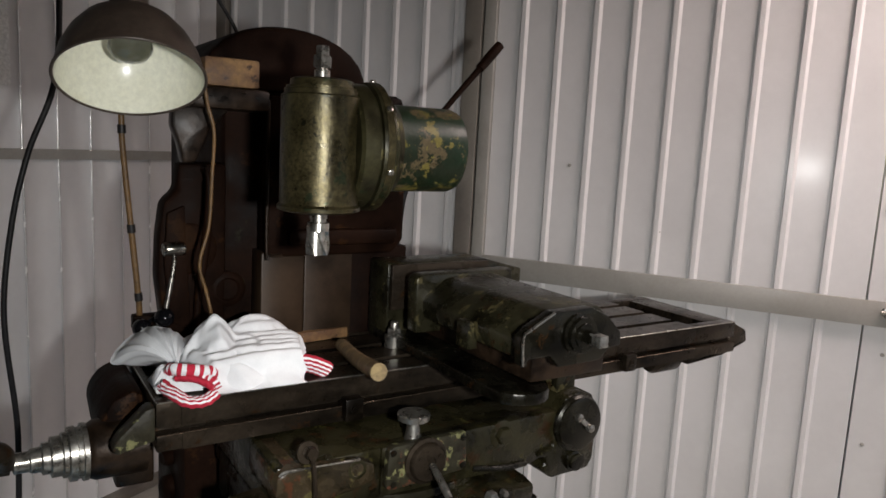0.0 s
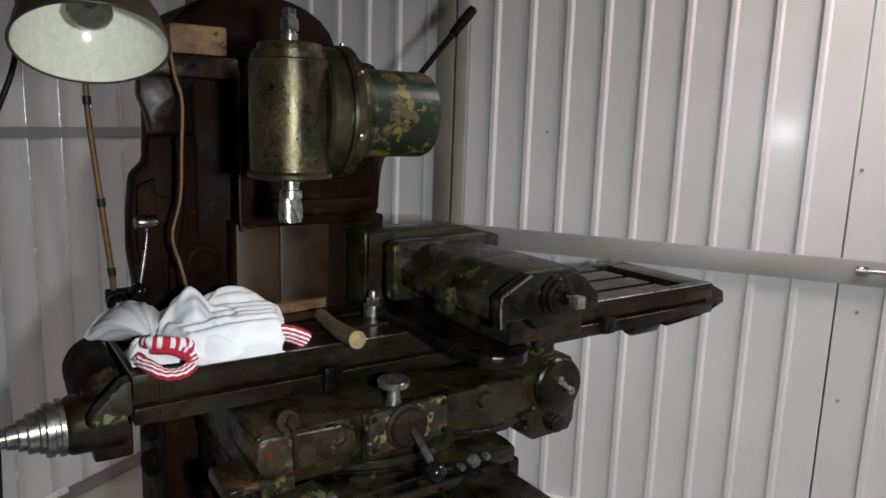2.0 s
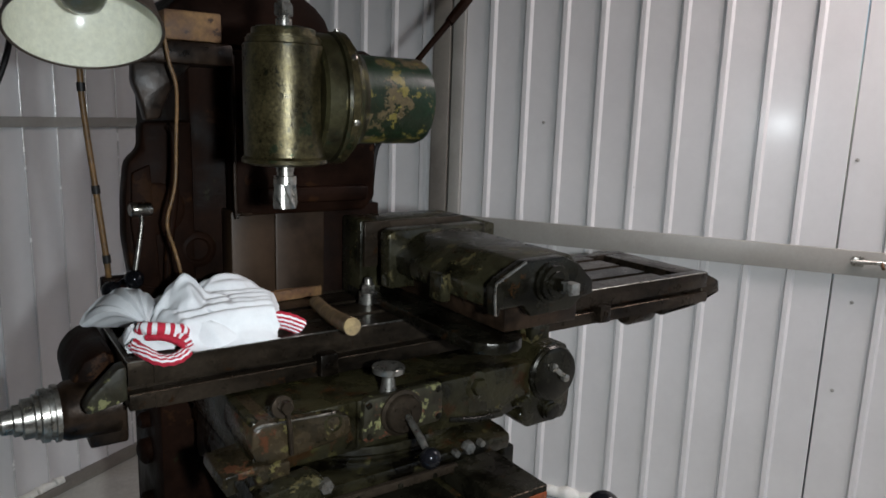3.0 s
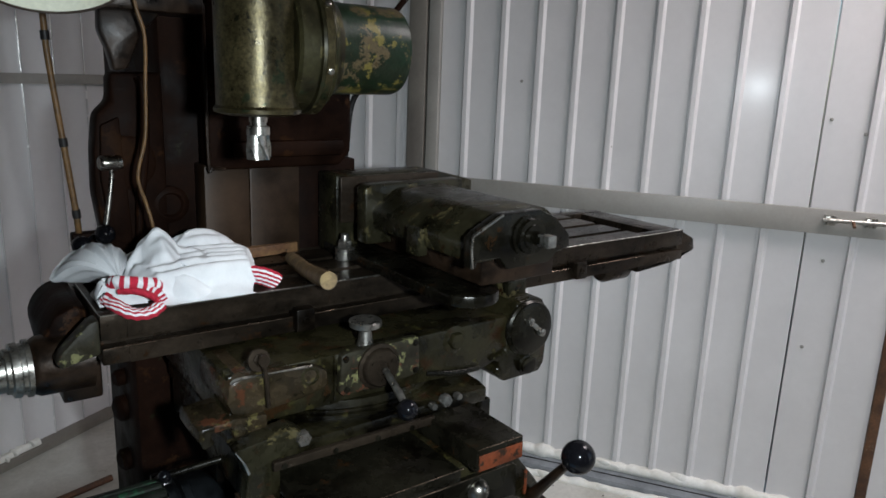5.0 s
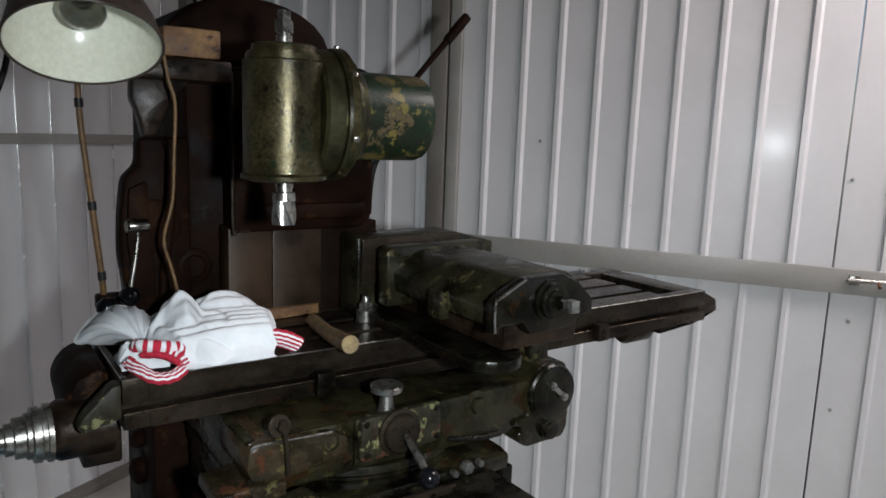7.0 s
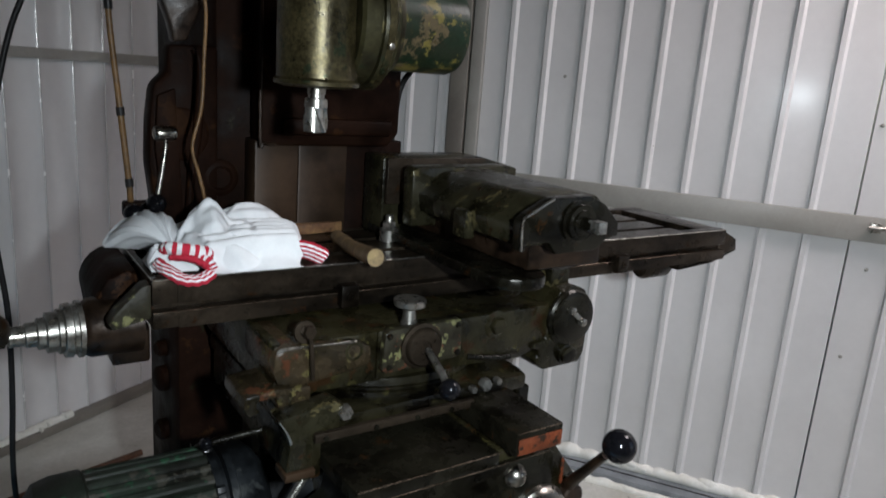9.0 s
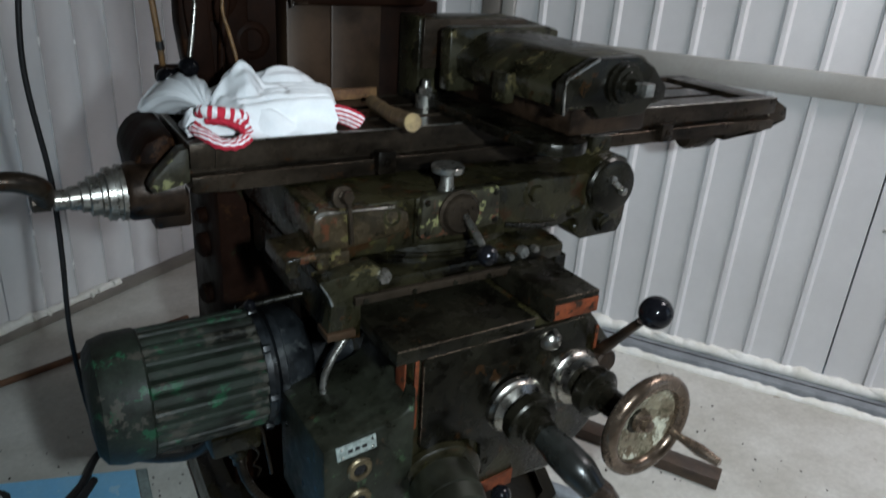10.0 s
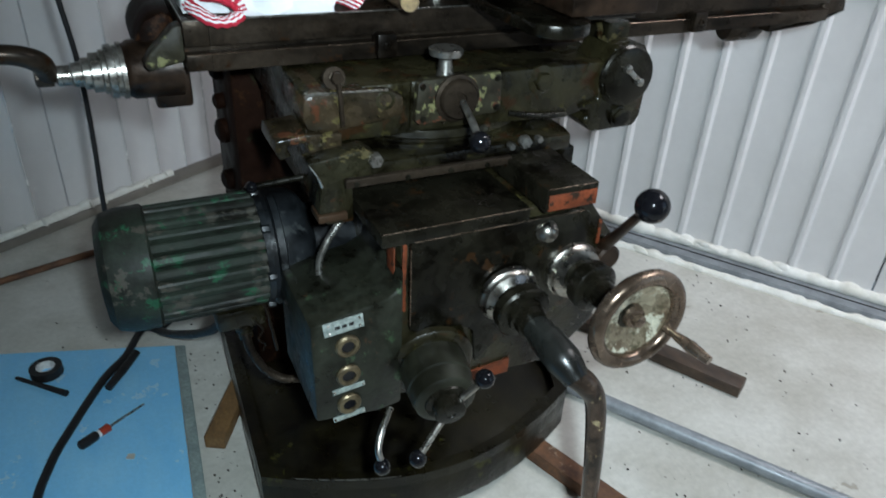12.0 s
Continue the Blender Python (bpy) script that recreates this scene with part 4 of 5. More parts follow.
part("swivel_ring", bm, M_CAST, saddle, "round swivel base")
bm = B()
prism(bm, [(0.352, 0.948, 0.893), (0.448, 0.948, 0.905), (0.470, 0.948, 0.890), (0.455, 0.948, 0.872), (0.412, 0.948, 0.858), (0.411, 0.948, 0.800), (0.366, 0.948, 0.800), (0.372, 0.948, 0.850)], (0, 0.045, 0), 0.004)
horn = part("saddle_horn", bm, M_VISE, saddle, "grey-green wedge-shaped saddle end")
bm = B()
box(bm, 0.364, 0.414, 0.944, 0.990, 0.786, 0.799, 0.002)
part("wiper", bm, M_WAY, horn, "worn way wiper")
bm = B()
tube(bm, [(0.353, 0.947, 0.892), (0.366, 0.946, 0.870), (0.373, 0.946, 0.851)], [0.001, 0.0018, 0.0026], 8, 4)
part("rubbed_edge", bm, M_EDGE, horn)
bm = B()
box(bm, 0.412, 0.720, 0.944, 0.956, 0.842, 0.857, 0.002)
gib = part("gib_strip", bm, M_TABLE, saddle, "rubbed steel gib strip")
bm = B()
for x in (0.43, 0.52, 0.60, 0.67):
    lathe(bm, (x, 0.945, 0.848), (0, -1, 0), [(0, 0.005), (0.003, 0.005), (0.0035, 0.003)], 10)
each("gib_screw", bm, M_SLAB, gib)
bm = B()
hexa(bm, (0.464, 0.958, 0.884), (0, -1, 0), 0.013, 0.016)
hexa(bm, (0.749, 0.962, 0.877), (0, -1, 0), 0.012, 0.016)
hexa(bm, (0.722, 0.962, 0.872), (0, -1, 0), 0.007, 0.014)
hexa(bm, (0.778, 0.962, 0.878), (0, -1, 0), 0.007, 0.014)
each("clamp_bolt", bm, M_EDGE, saddle)
bm = B()
tube(bm, [(0.385, 1.10, 0.80), (0.30, 1.12, 0.785)], 0.006)
tl_ = part("stop_lever", bm, M_SLAB, saddle)
bm = B()
ball(bm, (0.292, 1.12, 0.784), 0.011)
part("ball_knob", bm, M_BLACK, tl_)

# upper saddle, which carries the table
bm = B()
box(bm, 0.364, 0.98, 1.004, 1.42, 0.898, 0.990, 0.006)
prism(bm, [(0.545, 0.998, 0.906), (0.545, 0.998, 0.992), (0.94, 0.998, 0.994), (0.94, 0.998, 0.914), (0.86, 0.998, 0.894)], (0, 0.03, 0), 0.004)
upper = part("table_carriage", bm, M_CAST, mill, "chipped green carriage casting under the table")
bm = B()
prism(bm, [(0.366, 0.990, 0.928), (0.358, 0.990, 0.950), (0.360, 0.990, 0.980), (0.375, 0.990, 0.991), (0.500, 0.990, 0.986), (0.530, 0.990, 0.972), (0.532, 0.990, 0.940), (0.490, 0.990, 0.930), (0.430, 0.990, 0.924), (0.395, 0.990, 0.920)], (0, 0.14, 0), 0.008)
part("carriage_block", bm, M_BLOCK, upper, "front block with red-brown and yellow chipped paint")
bm = B()
prism(bm, [(0.313, 0.985, 0.921), (0.366, 0.985, 0.926), (0.420, 0.985, 0.922), (0.420, 0.985, 0.898), (0.366, 0.985, 0.893), (0.364, 0.985, 0.912), (0.332, 0.985, 0.911), (0.331, 0.985, 0.902), (0.338, 0.985, 0.893), (0.318, 0.985, 0.888), (0.311, 0.985, 0.905)], (0, 0.10, 0), 0.003)
part("notched_bracket", bm, M_BLOCK, upper, "notched bracket with red-brown chipped paint")
bm = B()
tube(bm, [(0.364, 0.9900, 0.984), (0.376, 0.9895, 0.9895), (0.43, 0.9895, 0.9880), (0.500, 0.9895, 0.9850)], [0.0022, 0.0030, 0.0012, 0.0026], 6, 4)
part("rubbed_edge", bm, M_EDGE, upper, "rubbed bright casting edge")
bm = B()
prism(bm, [(0.925, 0.992, 0.925), (0.884, 0.992, 0.918), (0.886, 0.992, 0.908), (0.905, 0.992, 0.905), (0.906, 0.992, 0.890), (0.896, 0.992, 0.884), (0.924, 0.992, 0.858), (1.022, 0.992, 0.860), (1.034, 0.992, 0.88), (1.038, 0.992, 0.97), (1.020, 0.992, 1.018), (0.985, 0.992, 1.030), (0.950, 0.992, 1.022), (0.925, 0.992, 0.98)], (0, 0.10, 0), 0.006)
gear = part("end_housing", bm, M_CAST, upper, "oily end gear housing")
bm = B()
lathe(bm, (0.978, 0.9915, 0.966), (0, -1, 0), [(0, 0.058), (0.006, 0.058), (0.010, 0.054), (0.014, 0.054), (0.016, 0.050)], 44)
part("round_cover", bm, M_SLAB, gear, "round dark cover")
bm = B()
box(bm, -0.020, 0.020, -0.006, 0.0, -0.005, 0.005, 0.002, pose(0.982, 0.975, 0.972, 0, 38, 0))
lathe(bm, (0.966, 0.976, 0.985), (0, -1, 0), [(0, 0.008), (0.010, 0.008), (0.012, 0.005)], 14)
lathe(bm, (0.998, 0.976, 0.958), (0, -1, 0), [(0, 0.008), (0.010, 0.008), (0.012, 0.005)], 14)
part("key_lug", bm, M_EDGE, gear, "small rubbed key lug")
bm = B()
lathe(bm, (0.978, 0.992, 0.886), (0, -1, 0), [(0, 0.021), (0.006, 0.021), (0.008, 0.017), (0.014, 0.017), (0.015, 0.012)], 20)
part("plug", bm, M_CAST, gear)
bm = B()
box(bm, 0.945, 0.995, 1.02, 1.09, 1.022, 1.058, 0.003)
part("stop_block", bm, M_VISE, upper)
bm = B()
prism(bm, [(0.548, 0.985, 0.925), (0.552, 0.985, 0.990), (0.562, 0.985, 0.996), (0.708, 0.985, 0.998), (0.712, 0.985, 0.935), (0.704, 0.985, 0.925), (0.558, 0.985, 0.918)], (0, 0.02, 0), 0.004)
plate = part("lever_plate", bm, M_CHIPPED, upper, "plate with flaking yellow-green paint")
bm = B()
for x, z in ((0.560, 0.985), (0.562, 0.929), (0.700, 0.988), (0.702, 0.936)):
    lathe(bm, (x, 0.986, z), (0, -1, 0), [(0, 0.006), (0.002, 0.006), (0.0025, 0.003)], 10)
each("plate_screw", bm, M_SLAB, plate)
bm = B()
lathe(bm, (0.623, 0.986, 0.961), (0, -1, 0), [(0, 0.041), (0.006, 0.041), (0.008, 0.035), (0.015, 0.034), (0.018, 0.031), (0.018, 0.012), (0.015, 0.011)], 40)
for k in range(3):
    lathe(bm, (0.623 + 0.022 * math.cos(k * 2.094 + 0.5), 0.9685, 0.961 + 0.022 * math.sin(k * 2.094 + 0.5)), (0, -1, 0), [(0, 0.0035), (0.002, 0.0035)], 8)
hubp = part("lever_hub", bm, M_TABLE, plate, "round steel lever hub")
bm = B()
tube(bm, [(0.625, 0.965, 0.960), (0.622, 0.92, 0.940), (0.617, 0.886, 0.926)], [0.0058, 0.0068, 0.0055])
part("lever_rod", bm, M_EDGE, hubp)
bm = B()
ball(bm, (0.616, 0.880, 0.923), 0.0180)
part("ball_knob", bm, M_BLACK, hubp, "glossy black ball knob")
bm = B()
hexa(bm, (0.416, 1.0, 1.010), (0, -1, 0.2), 0.011, 0.018)
lathe(bm, (0.416, 1.010, 1.006), (0, -1, 0.2), [(0, 0.018), (0.006, 0.018)], 20)
tube(bm, [(0.417, 0.986, 1.006), (0.419, 0.982, 0.97), (0.421, 0.982, 0.935)], 0.0038)
part("lock_screw", bm, M_TABLE, upper, "steel lock screw with a hanging pin")
bm = B()
lathe(bm, (0.497, 1.0, 0.968), (0, -1, 0), [(0, 0.017), (0.010, 0.017), (0.011, 0.012), (0.009, 0.010)], 18)
hexa(bm, (0.797, 1.0, 0.971), (0, -1, 0), 0.017, 0.016)
lathe(bm, (0.797, 1.002, 0.971), (0, -1, 0), [(0, 0.027), (0.004, 0.027), (0.006, 0.023)], 24)
each("carriage_nut", bm, M_CAST, upper)
bm = B()
lathe(bm, (0.612, 1.012, 0.990), (0, 0, 1), [(0, 0.016), (0.012, 0.013), (0.030, 0.011), (0.036, 0.018), (0.038, 0.028), (0.047, 0.029), (0.049, 0.027)], 40)
part("knurled_cap", bm, M_EDGE, upper, "bright knurled cap")
bm = B()
tube(bm, [(0.735, 1.0, 0.916), (0.80, 0.995, 0.905), (0.86, 1.0, 0.900)], 0.006)
part("oil_line", bm, M_SLAB, upper)

# table
TZ, TY0, TY1 = 1.078, 1.127, 1.450
slots = (1.197, 1.288, 1.379)
prof = [(TY0, 1.037), (TY0, TZ)]
for c in slots:
    prof += [(c - 0.010, TZ), (c - 0.010, 1.062), (c - 0.017, 1.062), (c - 0.017, 1.050), (c + 0.017, 1.050), (c + 0.017, 1.062), (c + 0.010, 1.062), (c + 0.010, TZ)]
prof += [(TY1, TZ), (TY1, 1.037), (TY1 - 0.02, 1.037), (TY1 - 0.02, 1.025), (TY1, 1.025), (TY1, 0.997), (TY0 - 0.004, 0.997), (TY0 - 0.004, 1.025), (TY0 + 0.022, 1.025), (TY0 + 0.022, 1.037)]
bm = B()
prism(bm, [(0.252, y, z) for y, z in prof], (1.25, 0, 0))
table = part("work_table", bm, M_TABLE, mill, "dull steel T-slot table", 20)
bm = B()
for x0, x1 in ((0.213, 0.252), (1.502, 1.660)):
    box(bm, x0, x1, TY0 + 0.0005, TY0 + 0.03, 1.037, TZ, 0.0015)
    box(bm, x0, x1, TY1 - 0.03, TY1 - 0.0005, 1.037, TZ, 0.0015)
    box(bm, x0, x1, TY0 - 0.0035, TY1 - 0.001, 0.998, 1.024, 0.001)
    box(bm, x0, x1, TY0 + 0.022, TY1 - 0.022, 1.024, 1.050, 0)
box(bm, 0.213, 0.225, TY0 + 0.03, TY1 - 0.03, 1.037, TZ - 0.001, 0.0015)
box(bm, 1.575, 1.660, TY0 + 0.03, TY1 - 0.03, 1.037, TZ - 0.001, 0.0015)
each("end_gutter", bm, M_TABLE, table, "gutter ends of the table")
bm = B()
tube(bm, [(0.214, TY0 + 0.0008, TZ - 0.0008), (1.655, TY0 + 0.0008, TZ - 0.0008)], 0.0014, 6)
part("rubbed_edge", bm, M_EDGE, table, "rubbed bright edge")
bm = B()
tube(bm, [(0.214, TY0 - 0.0036, 1.0245), (1.500, TY0 - 0.0036, 1.0245)], 0.0011, 6)
part("rubbed_edge", bm, M_WHEEL, table)
bm = B()
tube(bm, [(0.2135, TY0 + 0.002, TZ - 0.001), (0.2135, TY1 - 0.02, TZ - 0.001)], 0.0012, 6)
part("rubbed_edge", bm, M_EDGE, table)
bm = B()
prism(bm, [(1.661, 1.14, 1.076), (1.73, 1.14, 1.045), (1.738, 1.14, 1.012), (1.64, 1.14, 0.985), (1.50, 1.14, 0.975), (1.50, 1.14, 0.996), (1.661, 1.14, 0.996)], (0, 0.28, 0), 0.004)
lathe(bm, (1.42, 1.20, 0.975), (1, 0, 0), [(0, 0.024), (0.01, 0.030), (0.09, 0.030), (0.11, 0.020)], 24)
part("end_bracket", bm, M_TABLE, table, "dark end bracket")
bm = B()
prism(bm, [(0.212, 1.126, 1.072), (0.198, 1.126, 1.069), (0.160, 1.126, 1.031), (0.148, 1.126, 1.014), (0.156, 1.126, 1.003), (0.212, 1.126, 1.016)], (0, 0.035, 0), 0.004)
brk = part("end_bracket", bm, M_CHIPPED, table, "end bracket with flaking yellow-green paint")
bm = B()
prism(bm, [(0.211, 1.20, 1.00), (0.211, 1.20, 1.072), (0.190, 1.20, 1.078), (0.160, 1.20, 1.064), (0.140, 1.20, 1.030), (0.150, 1.20, 0.96), (0.18, 1.20, 0.94)], (0, 0.20, 0), 0.015)
part("bearing_housing", bm, M_COLUMN, table, "dark bearing housing")
bm = B()
lathe(bm, (0.208, 1.215, 0.984), (-1, -0.05, 0), [(0, 0.050), (0.076, 0.048), (0.086, 0.042)], 36)
box(bm, 0.162, 0.222, 1.19, 1.275, 0.918, 0.985, 0.006)
part("screw_boss", bm, M_BOSS, table)
bm = B()
lathe(bm, (0.122, 1.2110, 0.984), (-1, -0.05, 0), [(0, 0.046), (0.007, 0.046), (0.008, 0.041), (0.014, 0.041), (0.016, 0.044), (0.026, 0.043), (0.028, 0.036), (0.034, 0.036), (0.036, 0.032), (0.050, 0.032), (0.052, 0.025), (0.062, 0.025), (0.064, 0.020), (0.078, 0.019), (0.080, 0.016), (0.100, 0.016), (0.102, 0.012)], 40)
part("feed_dial", bm, M_EDGE, table, "stepped polished feed dial")
bm = B()
lathe(bm, (0.038, 1.207, 0.986), (-1, -0.05, 0.02), [(0, 0.012), (0.02, 0.013), (0.022, 0.019), (0.046, 0.019), (0.048, 0.014)], 8)
tube(bm, [(0.010, 1.200, 0.990), (0.004, 1.17, 1.018), (-0.03, 1.155, 1.036), (-0.10, 1.15, 1.040)], [0.016, 0.017, 0.015, 0.014])
part("feed_handle", bm, M_TABLE, table)
bm = B()
for x in (0.545, 1.252):
    box(bm, x - 0.018, x + 0.018, TY0 - 0.022, TY0 + 0.012, 1.000, 1.042, 0.004)
    lathe(bm, (x, TY0 - 0.022, 1.022), (0, -1, 0), [(0, 0.007), (0.003, 0.007), (0.0035, 0.004), (0.001, 0.0035)], 12)
each("trip_dog", bm, M_TABLE, table, "small trip dogs on the table front")

# ---- the vise ----
vise = thing("machine_vise", (0.83, 1.10, 1.079), "grey-green machine vise bolted on the table", "vise")
bm = B()
base = []
for i in range(9):
    a = math.pi + math.pi * i / 8
    base.append((0.757 + 0.055 * math.cos(a), 0.912 + 0.050 * math.sin(a), 1.080))
base += [(0.812, 0.960, 1.080), (0.955, 0.960, 1.080), (0.955, 1.35, 1.080), (0.702, 1.35, 1.080)]
prism(bm, base, (0, 0, 0.021), 0.004)
part("vise_bed", bm, M_SLAB, vise, "oily bed plate with a rounded lug")
bm = B()
box(bm, 0.778, 0.950, 0.905, 1.39, 1.102, 1.158, 0.004)
part("slide", bm, M_BOSS, vise, "oil-blackened brown slide")
bm = B()
prism(bm, [(0.738, 0.885, 1.150), (0.733, 0.885, 1.190), (0.790, 0.885, 1.232), (0.905, 0.885, 1.236), (0.955, 0.885, 1.196), (0.960, 0.885, 1.150)], (0, 0.33, 0), 0.009)
prism(bm, [(0.720, 1.200, 1.120), (0.718, 1.200, 1.232), (0.730, 1.200, 1.240), (0.958, 1.200, 1.242), (0.966, 1.200, 1.120)], (0, 0.038, 0), 0.005)
box(bm, 0.722, 0.745, 1.02, 1.06, 1.135, 1.187, 0.004)
part("moving_jaw", bm, M_VISE, vise, "ribbed cast moving jaw")
bm = B()
prism(bm, [(0.722, 0.862, 1.150), (0.719, 0.862, 1.200), (0.735, 0.862, 1.212), (0.782, 0.862, 1.236), (0.868, 0.862, 1.238), (0.905, 0.862, 1.222), (0.942, 0.862, 1.188), (0.944, 0.862, 1.164), (0.915, 0.862, 1.160), (0.893, 0.862, 1.142), (0.800, 0.862, 1.140), (0.782, 0.862, 1.162), (0.734, 0.862, 1.162), (0.730, 0.862, 1.150)], (0, 0.024, 0), 0.003)
part("end_plate", bm, M_SLAB, vise, "end plate with rubbed bright edges")
bm = B()
tube(bm, [(0.7215, 0.8615, 1.152), (0.7195, 0.8615, 1.200), (0.735, 0.8615, 1.212), (0.782, 0.8615, 1.2355)], 0.0026, 8, 3)
part("bright_edge", bm, M_CHROME, vise)
bm = B()
lathe(bm, (0.838, 0.864, 1.196), (0, -1, 0), [(0, 0.036), (0.008, 0.036), (0.010, 0.031), (0.018, 0.030), (0.019, 0.022), (0.022, 0.021), (0.023, 0.012), (0.045, 0.012)], 36)
scr = part("vise_screw", bm, M_SLAB, vise, "round screw boss")
bm = B()
box(bm, 0.828, 0.848, 0.800, 0.826, 1.186, 1.206, 0.002)
part("square_end", bm, M_EDGE, scr, "square steel screw end")
bm = B()
prism(bm, [(0.704, 1.296, 1.080), (0.704, 1.296, 1.248), (0.955, 1.296, 1.248), (1.06, 1.296, 1.222), (1.06, 1.296, 1.080)], (0, 0.085, 0), 0.005)
part("fixed_jaw", bm, M_VISE, vise, "tall fixed jaw")
bm = B()
box(bm, 0.7085, 0.955, 1.284, 1.2955, 1.15, 1.246, 0.002)
part("jaw_plate", bm, M_TABLE, vise, "rubbed steel jaw plate")
bm = B()
lathe(bm, (0.706, 1.262, 1.079), (0, 0, 1), [(0, 0.020), (0.024, 0.020), (0.025, 0.018)], 20)
hexa(bm, (0.706, 1.262, 1.103), (0, 0, 1), 0.015, 0.016)
lathe(bm, (0.706, 1.262, 1.115), (0, 0, 1), [(0, 0.0085), (0.016, 0.0085), (0.018, 0.007)], 16)
part("hold_down_bolt", bm, M_EDGE, vise, "steel hold-down bolt and nut")

# ---- things on the machine ----
def drape(x0, x1, crest, back, front, seed, nx=70, nt=44, turn=0.0, lift=0.0):
    """Cloth lying over itself: a crest line (share of the length, height), its back and front hems and long folds."""
    bm = B()

    def along(table, f):
        for (a, va), (b, vb) in zip(table, table[1:]):
            if f <= b:
                k = (f - a) / (b - a)
                k = k * k * (3 - 2 * k)
                return va + (vb - va) * k
        return table[-1][1]

    rows = []
    for i in range(nx + 1):
        f = i / nx
        h, yb, yf = along(crest, f), along(back, f), along(front, f)
        row = []
        for k in range(nt + 1):
            t = k / nt
            body = math.sin(math.pi * min(max(t, 0.0), 1.0) ** 0.72) ** 0.55 if 0 < t < 1 else 0.0
            x = x0 + (x1 - x0) * f
            y = yb + (yf - yb) * (t + 0.06 * math.sin(2 * math.pi * t))
            w = Vector((x * 9 + turn * y * 12, t * 3.4 - f * 1.1 + turn * f * 2, seed))
            w += Vector((noise.noise(w * 0.8), noise.noise(w * 0.8 + Vector((9, 2, 4))), 0)) * 0.6
            fold = 1 - 2.6 * abs(noise.noise(w))
            fine = 1 - 2.6 * abs(noise.noise(w * 2.3 + Vector((3, 8, 1))))
            amp = min(1.0, 5 * t, 5 * (1 - t))
            z = lift + h * body + (0.020 * fold + 0.006 * fine) * amp * min(1.0, 8 * f + 0.2, 8 * (1 - f) + 0.2)
            y -= 0.012 * fold * amp
            x += 0.006 * amp * noise.noise(w * 1.4 + Vector((1, 1, 7)))
            row.append(bm.verts.new((x, y, 1.081 + max(z, 0.0))))
        rows.append(row)
    for a, b in zip(rows, rows[1:]):
        for k in range(nt):
            bm.faces.new((a[k], a[k + 1], b[k + 1], b[k]))
    for row in (rows[0], rows[-1]):
        mid = bm.verts.new((sum(v.co.x for v in row) / len(row), sum(v.co.y for v in row) / len(row), 1.082))
        for k in range(nt):
            bm.faces.new((row[k], row[k + 1], mid))
    bmesh.ops.recalc_face_normals(bm, faces=bm.faces[:])
    return bm


def cuff(line, width, up, stripes=9, thick=0.004, lengthwise=False):
    """A strip of striped knit along a line, its bands across or lengthwise; even bands are white, odd ones red."""
    wide = 2 * stripes + 1 if lengthwise else 6
    pts = smooth_line(line, 10)
    bm = B()
    m = len(pts)
    rows = []
    for i, p in enumerate(pts):
        d = (pts[min(i + 1, m - 1)] - pts[max(i - 1, 0)]).normalized()
        u = Vector(up)
        u = (u - d * u.dot(d)).normalized()
        nrm = d.cross(u)
        row = []
        for k in range(wide + 1):
            f = k / wide - 0.5
            bulge = (0.25 - f * f) * 4 * 0.006 + 0.0016 * math.sin(i * 1.3 + k)
            row.append((bm.verts.new(p + u * f * width + nrm * (bulge + thick)), bm.verts.new(p + u * f * width + nrm * bulge)))
        rows.append(row)
    for i in range(m - 1):
        red = int(i / (m - 1) * (2 * stripes + 1)) % 2 == 0
        a, b = rows[i], rows[i + 1]
        for k in range(wide):
            if lengthwise:
                red = k % 2 == 0
            for s in (0, 1):
                f = bm.faces.new((a[k][s], a[k + 1][s], b[k + 1][s], b[k][s]))
                f.material_index = 1 if red else 0
        for k in (0, wide):
            f = bm.faces.new((a[k][0], a[k][1], b[k][1], b[k][0]))
            f.material_index = 1
    for row in (rows[0], rows[-1]):
        for k in range(wide):
            f = bm.faces.new((row[k][0], row[k + 1][0], row[k + 1][1], row[k][1]))
            f.material_index = 1
    bmesh.ops.recalc_face_normals(bm, faces=bm.faces[:])
    return bm


def bump_over(x, y, cx, cy, rx, ry, h, p):
    """A rounded heap of height h over an oval footprint."""
    left = 1 - np.abs((x - cx) / rx) ** p - np.abs((y - cy) / ry) ** p
    return h * np.maximum(left, 0.0) ** (1 / p)


def heap(x, y):
    z = np.maximum(bump_over(x, y, 0.400, 1.240, 0.135, 0.118, 0.060, 3.2), bump_over(x, y, 0.334, 1.255, 0.062, 0.105, 0.102, 1.35))
    return np.maximum(z, bump_over(x, y, 0.428, 1.318, 0.078, 0.062, 0.080, 1.9))


